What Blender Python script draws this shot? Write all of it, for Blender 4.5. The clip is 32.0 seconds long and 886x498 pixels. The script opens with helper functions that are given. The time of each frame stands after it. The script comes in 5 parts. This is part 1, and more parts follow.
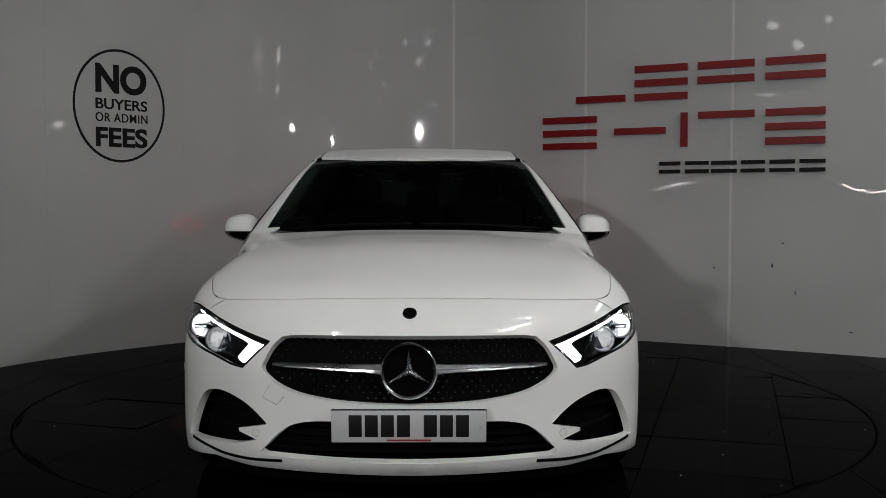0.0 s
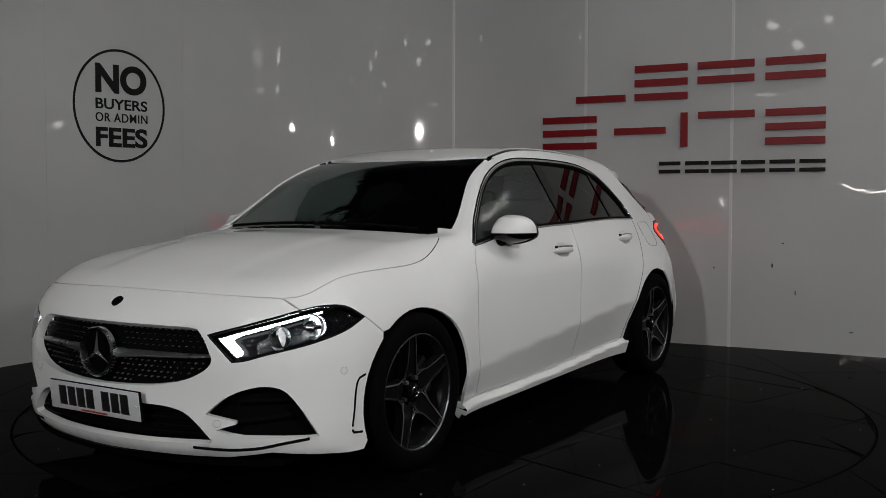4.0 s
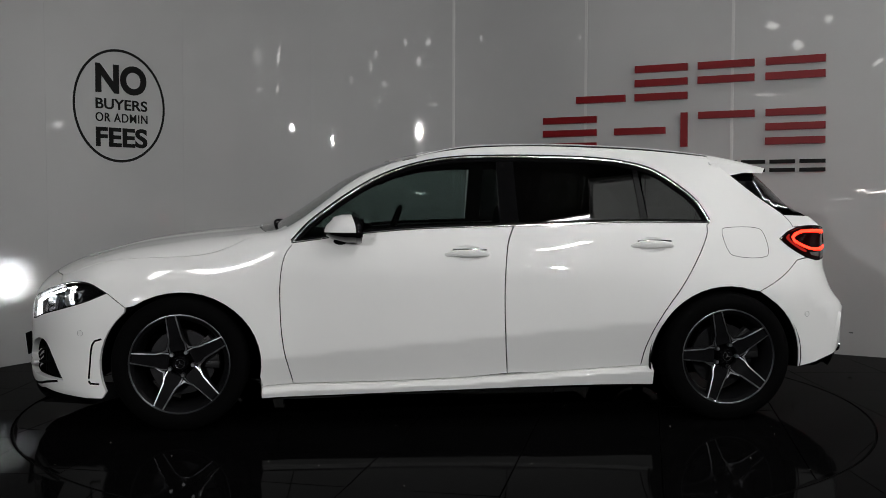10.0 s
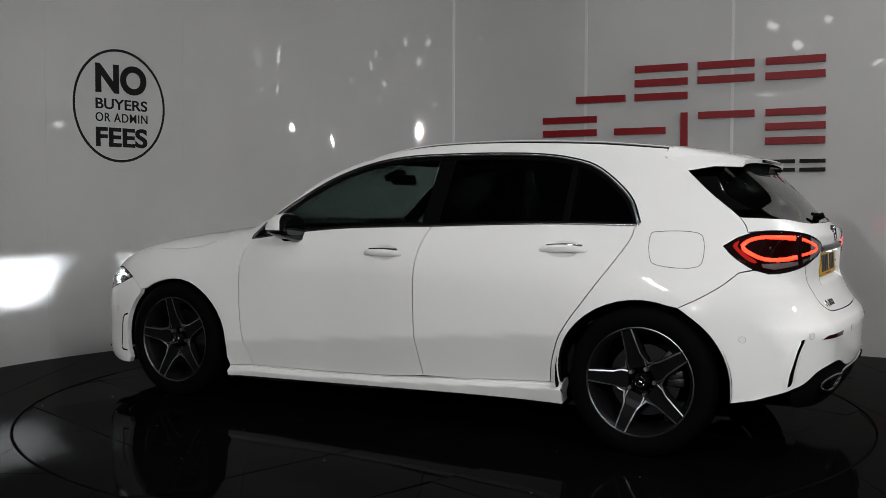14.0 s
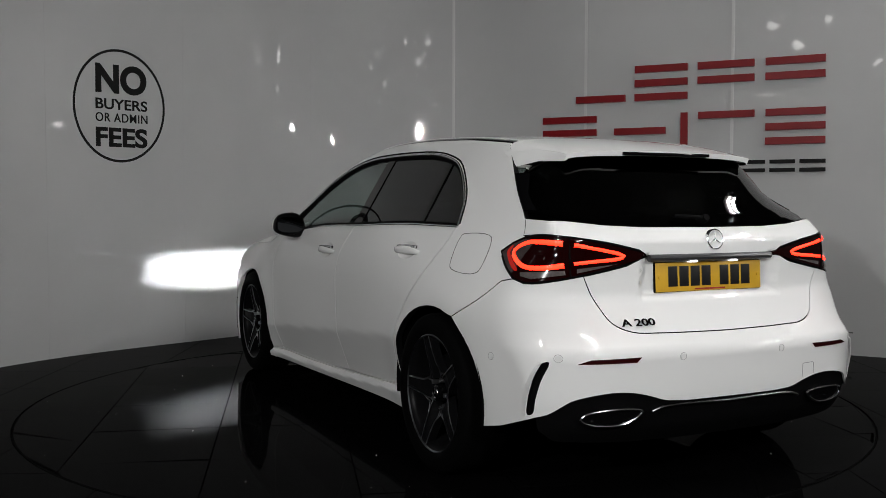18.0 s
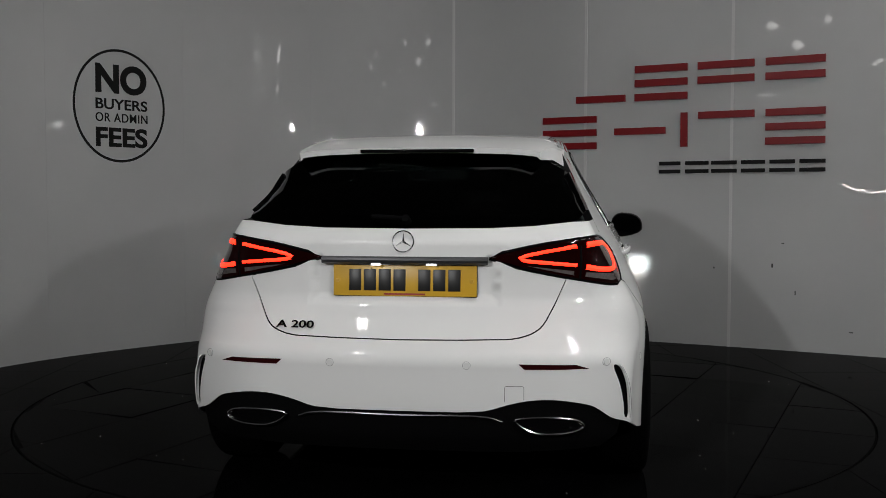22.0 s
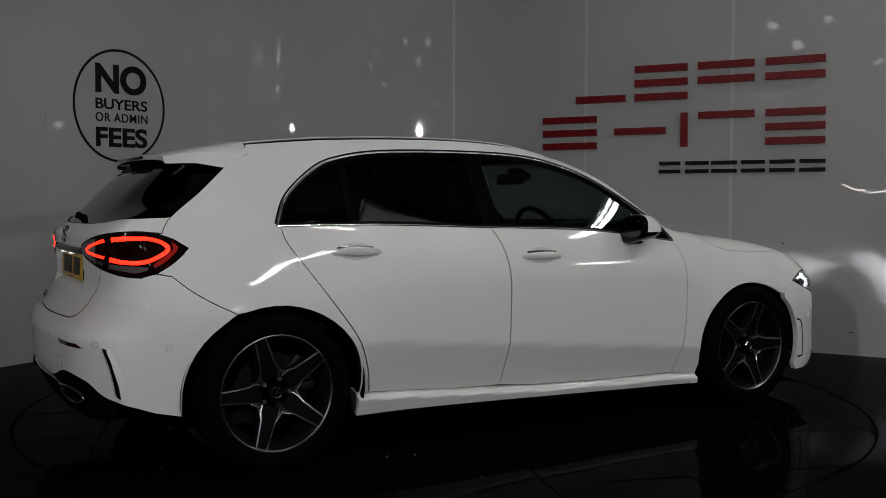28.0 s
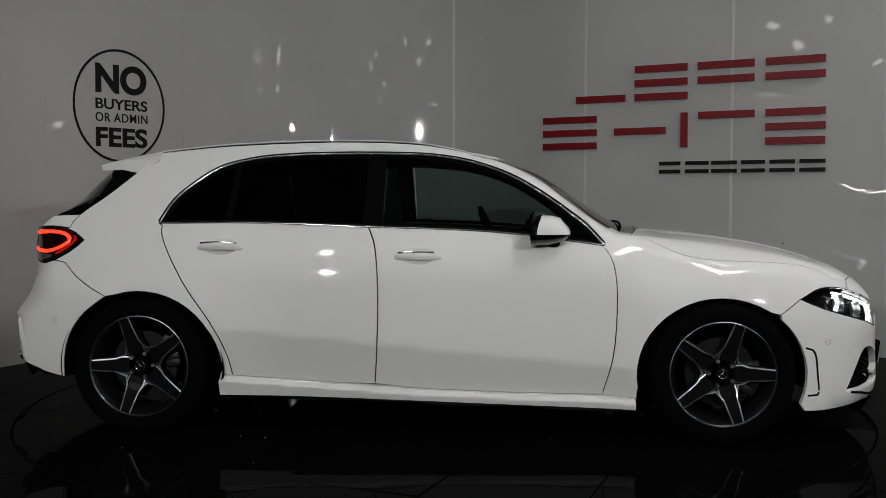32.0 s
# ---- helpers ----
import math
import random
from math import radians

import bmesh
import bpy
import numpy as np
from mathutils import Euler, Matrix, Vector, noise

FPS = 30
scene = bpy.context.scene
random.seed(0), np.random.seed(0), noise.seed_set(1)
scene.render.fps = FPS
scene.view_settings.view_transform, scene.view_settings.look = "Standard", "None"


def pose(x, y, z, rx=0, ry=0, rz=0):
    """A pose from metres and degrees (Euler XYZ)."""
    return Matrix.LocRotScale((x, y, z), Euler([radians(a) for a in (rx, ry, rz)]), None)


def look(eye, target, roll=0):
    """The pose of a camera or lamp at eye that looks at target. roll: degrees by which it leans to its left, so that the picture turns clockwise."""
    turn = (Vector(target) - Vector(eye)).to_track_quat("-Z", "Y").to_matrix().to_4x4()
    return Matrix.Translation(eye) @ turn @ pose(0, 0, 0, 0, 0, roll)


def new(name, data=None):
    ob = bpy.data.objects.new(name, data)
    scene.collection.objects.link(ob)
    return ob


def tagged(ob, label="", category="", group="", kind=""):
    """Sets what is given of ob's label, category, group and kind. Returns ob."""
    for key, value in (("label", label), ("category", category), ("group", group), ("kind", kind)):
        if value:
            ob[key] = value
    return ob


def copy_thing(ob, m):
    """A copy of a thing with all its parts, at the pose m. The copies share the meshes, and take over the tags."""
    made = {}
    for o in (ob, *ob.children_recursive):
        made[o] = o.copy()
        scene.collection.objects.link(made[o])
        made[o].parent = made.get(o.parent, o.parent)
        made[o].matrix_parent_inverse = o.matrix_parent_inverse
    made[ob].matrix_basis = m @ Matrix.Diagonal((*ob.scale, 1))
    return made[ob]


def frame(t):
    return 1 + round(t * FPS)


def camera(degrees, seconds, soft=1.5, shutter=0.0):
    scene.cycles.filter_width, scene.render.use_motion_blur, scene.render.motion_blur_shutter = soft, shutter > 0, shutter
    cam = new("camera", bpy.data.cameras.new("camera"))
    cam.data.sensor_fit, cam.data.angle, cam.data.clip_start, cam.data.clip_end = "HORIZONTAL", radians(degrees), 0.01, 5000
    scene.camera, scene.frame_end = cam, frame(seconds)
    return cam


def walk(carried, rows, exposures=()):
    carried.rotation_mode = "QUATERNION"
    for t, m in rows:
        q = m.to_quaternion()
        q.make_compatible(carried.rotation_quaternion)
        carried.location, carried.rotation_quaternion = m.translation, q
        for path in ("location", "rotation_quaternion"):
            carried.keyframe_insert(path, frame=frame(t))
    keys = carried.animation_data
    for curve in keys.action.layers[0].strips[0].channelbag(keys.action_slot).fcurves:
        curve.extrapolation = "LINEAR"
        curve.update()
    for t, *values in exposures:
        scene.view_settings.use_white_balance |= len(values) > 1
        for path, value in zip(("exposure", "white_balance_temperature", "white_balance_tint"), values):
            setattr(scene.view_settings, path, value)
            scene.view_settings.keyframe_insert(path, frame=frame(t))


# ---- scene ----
# ======== camera ========
cam = camera(49.04, 32.0, soft=0.8)
VIEW = pose(0, -5.48, 1.095, 87.336, -0.08, 0.077)
walk(cam, [(0, VIEW), (32.0, VIEW)],
     exposures=[(0, -0.1), (3, 0.0), (6, 0.0), (8, 0.05), (11, 0.32), (13, 0.42), (15, 0.45), (17, 0.4), (19, 0.25), (21, 0.1), (22.5, -0.1), (24, -0.42), (26, -0.68), (28, -0.65), (29, -0.45), (30, -0.12), (32, -0.02)])

# ======== world and light ========
world = bpy.data.worlds.new("showroom_dusk")
world.use_nodes = True
scene.world = world
world.node_tree.nodes["Background"].inputs[0].default_value = (0.5, 0.55, 0.6, 1)
world.node_tree.nodes["Background"].inputs[1].default_value = 0.008


def area_lamp(name, at, to, w, h, watts, tint=(1.0, 1.0, 1.0)):
    d = bpy.data.lights.new(name, "AREA")
    d.shape, d.size, d.size_y, d.energy, d.color = "RECTANGLE", w, h, watts, tint
    ob = new(name, d)
    ob.matrix_world = look(at, to)
    return ob


# ======== materials ========
def mat(name, color, rough=0.5, metal=0.0, coat=0.0, emit=0.0, noise_amt=0.0, scale=8.0, bump=0.0, bump_scale=60.0,
        rough_var=0.0, trans=0.0, alpha=1.0, spec=0.5, emit_color=None, ior=1.5):
    m = bpy.data.materials.new(name)
    m.use_nodes = True
    nt = m.node_tree
    b = nt.nodes["Principled BSDF"]
    b.inputs["Base Color"].default_value = (*color, 1)
    b.inputs["Roughness"].default_value = rough
    b.inputs["Metallic"].default_value = metal
    b.inputs["Coat Weight"].default_value = coat
    b.inputs["Coat Roughness"].default_value = 0.03
    b.inputs["Specular IOR Level"].default_value = spec
    b.inputs["IOR"].default_value = ior
    b.inputs["Transmission Weight"].default_value = trans
    b.inputs["Alpha"].default_value = alpha
    if emit:
        b.inputs["Emission Color"].default_value = (*(emit_color or color), 1)
        b.inputs["Emission Strength"].default_value = emit
    tc = nt.nodes.new("ShaderNodeTexCoord")
    if noise_amt or rough_var:
        n = nt.nodes.new("ShaderNodeTexNoise")
        n.inputs["Scale"].default_value, n.inputs["Detail"].default_value = scale, 6
        nt.links.new(tc.outputs["Object"], n.inputs["Vector"])
        if noise_amt:
            r = nt.nodes.new("ShaderNodeMix")
            r.data_type = "RGBA"
            r.inputs["A"].default_value = (*[c * (1 - noise_amt) for c in color], 1)
            r.inputs["B"].default_value = (*[min(1, c * (1 + noise_amt)) for c in color], 1)
            nt.links.new(n.outputs["Fac"], r.inputs["Factor"])
            nt.links.new(r.outputs["Result"], b.inputs["Base Color"])
        if rough_var:
            n2 = nt.nodes.new("ShaderNodeTexNoise")
            n2.inputs["Scale"].default_value, n2.inputs["Detail"].default_value = scale * 0.37, 4
            nt.links.new(tc.outputs["Object"], n2.inputs["Vector"])
            mr = nt.nodes.new("ShaderNodeMapRange")
            mr.inputs["From Min"].default_value, mr.inputs["From Max"].default_value = 0.3, 0.7
            mr.inputs["To Min"].default_value, mr.inputs["To Max"].default_value = max(0, rough - rough_var), rough + rough_var
            nt.links.new(n2.outputs["Fac"], mr.inputs["Value"])
            nt.links.new(mr.outputs["Result"], b.inputs["Roughness"])
    if bump:
        n3 = nt.nodes.new("ShaderNodeTexNoise")
        n3.inputs["Scale"].default_value, n3.inputs["Detail"].default_value = bump_scale, 5
        nt.links.new(tc.outputs["Object"], n3.inputs["Vector"])
        bp = nt.nodes.new("ShaderNodeBump")
        bp.inputs["Strength"].default_value, bp.inputs["Distance"].default_value = bump, 0.002
        nt.links.new(n3.outputs["Fac"], bp.inputs["Height"])
        nt.links.new(bp.outputs["Normal"], b.inputs["Normal"])
    return m


PAINT = mat("white_paint", (0.80, 0.80, 0.79), 0.45, coat=1.0, noise_amt=0.015, scale=3, spec=0.0)
INNER = mat("dark_inner_trim", (0.005, 0.005, 0.0055), 0.7, noise_amt=0.2, scale=20, spec=0.15)
GLOSS_BLACK = mat("gloss_black_plastic", (0.003, 0.003, 0.0033), 0.04, rough_var=0.02, scale=15, ior=1.3)
MATT_BLACK = mat("matt_black_plastic", (0.003, 0.003, 0.0032), 0.8, noise_amt=0.2, scale=40, bump=0.2, bump_scale=300, spec=0.03)
RUBBER = mat("tyre_rubber", (0.0012, 0.0012, 0.0013), 0.85, noise_amt=0.25, scale=30, bump=0.1, bump_scale=200, spec=0.05)
CHROME = mat("chrome", (0.82, 0.83, 0.85), 0.16, metal=1.0, rough_var=0.03, scale=20)
SATIN = mat("satin_silver", (0.52, 0.53, 0.55), 0.30, metal=1.0, rough_var=0.06, scale=30)
RIM_DARK = mat("dark_grey_wheel_paint", (0.006, 0.006, 0.0066), 0.3, noise_amt=0.1, scale=20, ior=1.14)
RIM_CUT = mat("machined_alloy", (0.40, 0.41, 0.43), 0.36, metal=1.0, rough_var=0.08, scale=60, bump=0.1, bump_scale=400)
GLASS = mat("tinted_glass", (0.38, 0.46, 0.44), 0.0, trans=1.0, ior=1.42)
DARK_GLASS = mat("privacy_glass", (0.02, 0.024, 0.024), 0.0, trans=1.0, ior=1.40)
LENS = mat("clear_lens", (0.97, 0.97, 0.97), 0.0, trans=1.0, ior=1.3)

# ======== small mesh helpers ========
from mathutils.geometry import delaunay_2d_cdt


def part(name, bm, material, parent=None, label="", smooth=True, at=None):
    """Links a bmesh as one mesh object under its thing or part."""
    me = bpy.data.meshes.new(name)
    bm.to_mesh(me)
    bm.free()
    for m in (material if isinstance(material, (list, tuple)) else [material]):
        me.materials.append(m)
    if smooth:
        me.shade_smooth()
        me.set_sharp_from_angle(angle=radians(35))
    ob = new(name, me)
    ob.parent = parent
    if at is not None:
        ob.matrix_basis = at
    if label:
        ob["label"] = label
    return ob


def box(bm, cx, cy, cz, sx, sy, sz, bevel=0.0, rot=None, mi=0):
    m = Matrix.Translation((cx, cy, cz)) @ (rot if rot is not None else Matrix.Identity(4)) @ Matrix.Diagonal((sx, sy, sz, 1))
    vs = bmesh.ops.create_cube(bm, size=1, matrix=m)["verts"]
    if bevel:
        es = list({e for v in vs for e in v.link_edges})
        r = bmesh.ops.bevel(bm, geom=es, offset=bevel, segments=2, affect="EDGES", profile=0.5)
        vs = r["verts"]
    if mi:
        for f in {f for v in vs for f in v.link_faces}:
            f.material_index = mi
    return vs


def cyl(bm, a, b, r1, r2=None, seg=16, caps=True, mi=0):
    a, b = Vector(a), Vector(b)
    q = (b - a).to_track_quat("Z", "Y").to_matrix().to_4x4()
    m = Matrix.Translation((a + b) / 2) @ q
    vs = bmesh.ops.create_cone(bm, cap_ends=caps, segments=seg, radius1=r1, radius2=r1 if r2 is None else r2, depth=(b - a).length, matrix=m)["verts"]
    if mi:
        for f in {f for v in vs for f in v.link_faces}:
            f.material_index = mi
    return vs


def revolve(bm, prof, seg=48, axis="y", centre=(0, 0, 0), mi=0, closed=False):
    """Turns a profile of (radius, along) about an axis."""
    rings = []
    for r, a in prof:
        ring = []
        for i in range(seg):
            t = 2 * math.pi * i / seg
            c, s = r * math.cos(t), r * math.sin(t)
            v = {"y": (c, a, s), "z": (c, s, a), "x": (a, c, s)}[axis]
            ring.append(bm.verts.new(Vector(v) + Vector(centre)))
        rings.append(ring)
    n = len(rings)
    for k in range(n if closed else n - 1):
        A, B = rings[k], rings[(k + 1) % n]
        for i in range(seg):
            f = bm.faces.new((A[i], A[(i + 1) % seg], B[(i + 1) % seg], B[i]))
            f.material_index = mi
    return rings


def tube(bm, pts, r, seg=8, mi=0, flat=1.0, up=(0, 0, 1)):
    """A rod along a line of points."""
    pts = [Vector(p) for p in pts]
    rings = []
    for i, p in enumerate(pts):
        d = (pts[min(i + 1, len(pts) - 1)] - pts[max(i - 1, 0)]).normalized()
        u = d.cross(Vector(up)).normalized()
        w = u.cross(d)
        rings.append([bm.verts.new(p + u * r * math.cos(2 * math.pi * k / seg) + w * r * flat * math.sin(2 * math.pi * k / seg)) for k in range(seg)])
    for A, B in zip(rings, rings[1:]):
        for k in range(seg):
            bm.faces.new((A[k], A[(k + 1) % seg], B[(k + 1) % seg], B[k])).material_index = mi
    for R in (rings[0], rings[-1]):
        bm.faces.new(R).material_index = mi
    bmesh.ops.recalc_face_normals(bm, faces=bm.faces[:])


def spline(pts, n=8, closed=False):
    """A smooth line through points of any dimension."""
    P = [np.array(p, float) for p in pts]
    m = len(P)
    out = []
    for i in range(m if closed else m - 1):
        if closed:
            a, b, c, d = P[i - 1], P[i], P[(i + 1) % m], P[(i + 2) % m]
        else:
            b, c = P[i], P[i + 1]
            a = P[i - 1] if i else 2 * b - c
            d = P[i + 2] if i + 2 < m else 2 * c - b
        t0 = np.linalg.norm(b - a) ** 0.5 + 1e-9
        t1 = np.linalg.norm(c - b) ** 0.5 + 1e-9
        t2 = np.linalg.norm(d - c) ** 0.5 + 1e-9
        mb = ((b - a) / t0 - (c - a) / (t0 + t1) + (c - b) / t1) * t1
        mc = ((c - b) / t1 - (d - b) / (t1 + t2) + (d - c) / t2) * t1
        for k in range(n):
            t = k / n
            h00, h10, h01, h11 = 2 * t**3 - 3 * t**2 + 1, t**3 - 2 * t**2 + t, -2 * t**3 + 3 * t**2, t**3 - t**2
            out.append(h00 * b + h10 * mb + h01 * c + h11 * mc)
    if not closed:
        out.append(P[-1])
    return [tuple(float(v) for v in p) for p in out]


def smooth_fn(xs, ys):
    """A smooth function of one number (monotone cubic) through the given stops."""
    xs, ys = np.array(xs, float), np.array(ys, float)
    h = np.diff(xs)
    s = np.diff(ys) / h
    m = np.zeros(len(xs))
    m[0], m[-1] = s[0], s[-1]
    for i in range(1, len(xs) - 1):
        if s[i - 1] * s[i] > 0:
            w1, w2 = 2 * h[i] + h[i - 1], h[i] + 2 * h[i - 1]
            m[i] = (w1 + w2) / (w1 / s[i - 1] + w2 / s[i])

    def f(x):
        x = np.asarray(x, float)
        k = np.clip(np.searchsorted(xs, x) - 1, 0, len(h) - 1)
        t = (x - xs[k]) / h[k]
        tt = np.clip(t, 0, 1)
        v = ((2 * tt**3 - 3 * tt**2 + 1) * ys[k] + (tt**3 - 2 * tt**2 + tt) * h[k] * m[k]
             + (-2 * tt**3 + 3 * tt**2) * ys[k + 1] + (tt**3 - tt**2) * h[k] * m[k + 1])
        return v + np.where(t < 0, t * h[k] * m[0], 0) + np.where(t > 1, (t - 1) * h[k] * m[-1], 0)
    return f


# ======== the car's outer skin, as one smooth solid ========
# x forward, y to its left, z up, origin on the ground midway between the axles
HUB_F, HUB_R, HUB_Z = 1.352, -1.364, 0.325


def step(a, b, v):
    t = np.clip((v - a) / (b - a), 0, 1)
    return t * t * (3 - 2 * t)


def soft_pos(v, k):
    return 0.5 * (v + np.sqrt(v * v + k * k))


def smax(a, b, k):
    h = np.maximum(k - np.abs(a - b), 0) / k
    return np.maximum(a, b) + h * h * k * 0.25


TOP = smooth_fn([-1.80, -1.58, -1.43, -1.27, -0.96, -0.50, -0.19, -0.03, 0.12, 0.28, 0.43, 0.59, 0.71, 0.88, 0.97, 1.06, 1.25, 1.57, 1.89, 2.05, 2.15, 2.22, 2.28],
                [1.270, 1.334, 1.368, 1.388, 1.414, 1.428, 1.422, 1.410, 1.385, 1.350, 1.303, 1.228, 1.147, 1.034, 0.987, 0.973, 0.959, 0.918, 0.836, 0.777, 0.733, 0.680, 0.60])
NOSE = smooth_fn([0.10, 0.16, 0.20, 0.26, 0.40, 0.50, 0.58, 0.66, 0.76, 0.90], [0.10, 0.055, 0.02, 0.006, 0.012, 0.012, 0.022, 0.05, 0.12, 0.30])
TAIL = smooth_fn([0.20, 0.30, 0.40, 0.50, 0.557, 0.570, 0.61, 0.64, 0.70, 0.78, 0.90, 0.955, 0.99, 1.03, 1.15, 1.29, 1.45],
                 [-2.06, -2.125, -2.142, -2.147, -2.151, -2.145, -2.112, -2.090, -2.056, -2.030, -2.035, -2.035, -2.005, -1.955, -1.845, -1.690, -1.50])
FLANK = smooth_fn([0.10, 0.30, 0.45, 0.60, 0.72, 0.85, 0.93, 1.0, 1.1], [0.868, 0.872, 0.875, 0.878, 0.880, 0.872, 0.850, 0.82, 0.76])


def skin(p):
    """Negative inside the body, zero on its skin."""
    x, y, z = p[..., 0], np.abs(p[..., 1]), p[..., 2]
    screen = step(1.15, 0.80, x) * step(-0.3, 0.35, x)
    back = step(-1.2, -1.6, x)
    crown = 0.055 + 0.012 * step(0.9, 1.4, x)
    top = z - (TOP(x + screen * 0.16 * y * y - back * 0.10 * y * y) - crown * y * y - 0.06 * np.maximum(y - 0.35, 0) ** 2 * step(1.0, 1.4, x))
    top = top + 0.006 * step(0.30, 0.42, y) * step(1.0, 1.2, x) * step(2.1, 1.8, x)
    # flank below the shoulder
    line = 0.425 - 0.085 * x
    mid = step(1.25, 0.85, x) * step(-1.35, -0.95, x)
    sill = 0.227 - 0.02 * np.maximum(x, 0) - 0.055 * np.minimum(x, 0)
    w = FLANK(z) - 0.30 * soft_pos(line - z, 0.006) * mid + 0.038 * step(-0.006, -0.030, z - sill) * mid
    rf = np.hypot(x - HUB_F, z - HUB_Z)
    rr = np.hypot(x - HUB_R, z - HUB_Z)
    w = w + 0.018 * np.exp(-((rf - 0.37) / 0.13) ** 2) + 0.018 * np.exp(-((rr - 0.38) / 0.14) ** 2)
    w = w - 0.040 * np.minimum(x + 0.2, 0) ** 2 * step(0.55, 0.95, z) - (0.05 + 0.075 * step(0.75, 0.55, z)) * np.minimum(x + 1.2, 0) ** 2
    w = w - 0.14 * np.maximum(x - 1.45, 0) ** 2
    # greenhouse leaning in
    fr = step(0.70, 1.35, x)
    g = (0.808 - 0.60 * (z - 0.95)) * (1 - fr) + (0.880 - 0.72 * (z - 0.745)) * fr - 0.034 * np.minimum(x + 0.2, 0) ** 2
    g = g - 0.05 * np.maximum(x - 1.7, 0)
    side = smax(y - w, (y - g) * 0.86, 0.05 + 0.09 * fr)
    nose = x - (2.252 - 0.36 * y * y - 0.75 * np.maximum(y - 0.52, 0) ** 2 - NOSE(z))
    pocket = step(0.345, 0.315, y) * step(0.735, 0.765, z) * step(0.912, 0.900, z)
    tail = TAIL(z) + 0.035 * pocket + 0.12 * y * y + (0.85 + 0.35 * step(0.75, 0.6, z)) * np.maximum(y - 0.52, 0) ** 2 + 1.7 * np.maximum(y - 0.32, 0) ** 2 * step(1.02, 1.16, z) - x
    f = smax(side, top, 0.034 + 0.063 * step(0.85, 1.25, x))
    f = smax(f, nose, 0.10)
    f = smax(f, tail, 0.016 + 0.094 * step(0.45, 0.62, z) * step(1.05, 0.9, z))
    return f


def skin_normal(p):
    e = 2e-3
    n = np.stack([skin(p + d) - skin(p - d) for d in (np.array([e, 0, 0]), np.array([0, e, 0]), np.array([0, 0, e]))], -1)
    return n / (np.linalg.norm(n, axis=-1, keepdims=True) + 1e-12)


def cast(o, d, reach=1.6, depth=0.0):
    """From points inside, along unit ways, to the skin (or to a layer that deep under it)."""
    lo, hi = np.zeros(len(o)), np.full(len(o), reach)
    for _ in range(34):
        mid = (lo + hi) / 2
        inside = skin(o + d * mid[:, None]) < -depth
        lo, hi = np.where(inside, mid, lo), np.where(inside, hi, mid)
    return o + d * lo[:, None]


# ways to unroll a piece of skin onto a plane: 2D -> rays, 3D -> 2D
def rays(kind, uv):
    u, v = uv[:, 0], uv[:, 1]
    o, k = np.zeros_like(u), np.ones_like(u)
    if kind == "side":
        return np.stack([u, 0.15 * k, v], -1), np.stack([o, k, o], -1)
    if kind == "top":
        return np.stack([u, v, 0.45 * k], -1), np.stack([o, o, k], -1)
    if kind == "front":
        return np.stack([1.2 * k, u, v], -1), np.stack([k, o, o], -1)
    if kind == "rear":
        return np.stack([-1.0 * k, u, v], -1), np.stack([-k, o, o], -1)
    if kind == "nose":
        return np.stack([1.45 * k, o, v], -1), np.stack([np.cos(u), np.sin(u), o], -1)
    if kind == "stern":
        return np.stack([-1.45 * k, o, v], -1), np.stack([-np.cos(u), np.sin(u), o], -1)
    if kind == "ring":
        return np.stack([u, o, 0.55 * k], -1), np.stack([o, np.cos(v), np.sin(v)], -1)
    return np.stack([u, 0.35 * k, 0.40 * k], -1), np.stack([o, np.cos(v), np.sin(v)], -1)


def flat(kind, p):
    x, y, z = p[..., 0], p[..., 1], p[..., 2]
    if kind == "side":
        return np.stack([x, z], -1)
    if kind == "top":
        return np.stack([x, y], -1)
    if kind in ("front", "rear"):
        return np.stack([y, z], -1)
    if kind == "nose":
        return np.stack([np.arctan2(y, x - 1.45), z], -1)
    if kind == "stern":
        return np.stack([np.arctan2(y, -1.45 - x), z], -1)
    if kind == "ring":
        return np.stack([x, np.arctan2(z - 0.55, y)], -1)
    return np.stack([x, np.arctan2(z - 0.40, y - 0.35)], -1)


def on(kind, pts):
    """Points given in one unrolling, as places on the skin."""
    return cast(*rays(kind, np.array(pts, float)))


def via(kind, other, pts):
    """Points given in one unrolling, in another."""
    return [tuple(q) for q in flat(other, on(kind, pts))]


def area2(P):
    a = np.array(P)
    return 0.5 * np.sum(a[:, 0] * np.roll(a[:, 1], -1) - np.roll(a[:, 0], -1) * a[:, 1])


def dense(P, gap):
    out = []
    for a, b in zip(P, P[1:] + P[:1]):
        d = math.hypot(b[0] - a[0], b[1] - a[1])
        n = max(1, round(d / gap))
        out += [(a[0] + (b[0] - a[0]) * i / n, a[1] + (b[1] - a[1]) * i / n) for i in range(n) if d > 1e-6]
    return out


def inset(P, d):
    a = np.array(P)
    t = np.roll(a, -1, 0) - np.roll(a, 1, 0)
    t /= np.linalg.norm(t, axis=1, keepdims=True) + 1e-12
    n = np.stack([-t[:, 1], t[:, 0]], -1) * np.sign(area2(P))
    return [tuple(q) for q in a + n * d]


def inside_poly(Q, P):
    x, y = Q[:, 0], Q[:, 1]
    r = np.zeros(len(Q), bool)
    for (x1, y1), (x2, y2) in zip(P, P[1:] + P[:1]):
        if y1 != y2:
            r ^= ((y1 > y) != (y2 > y)) & (x < (x2 - x1) * (y - y1) / (y2 - y1) + x1)
    return r


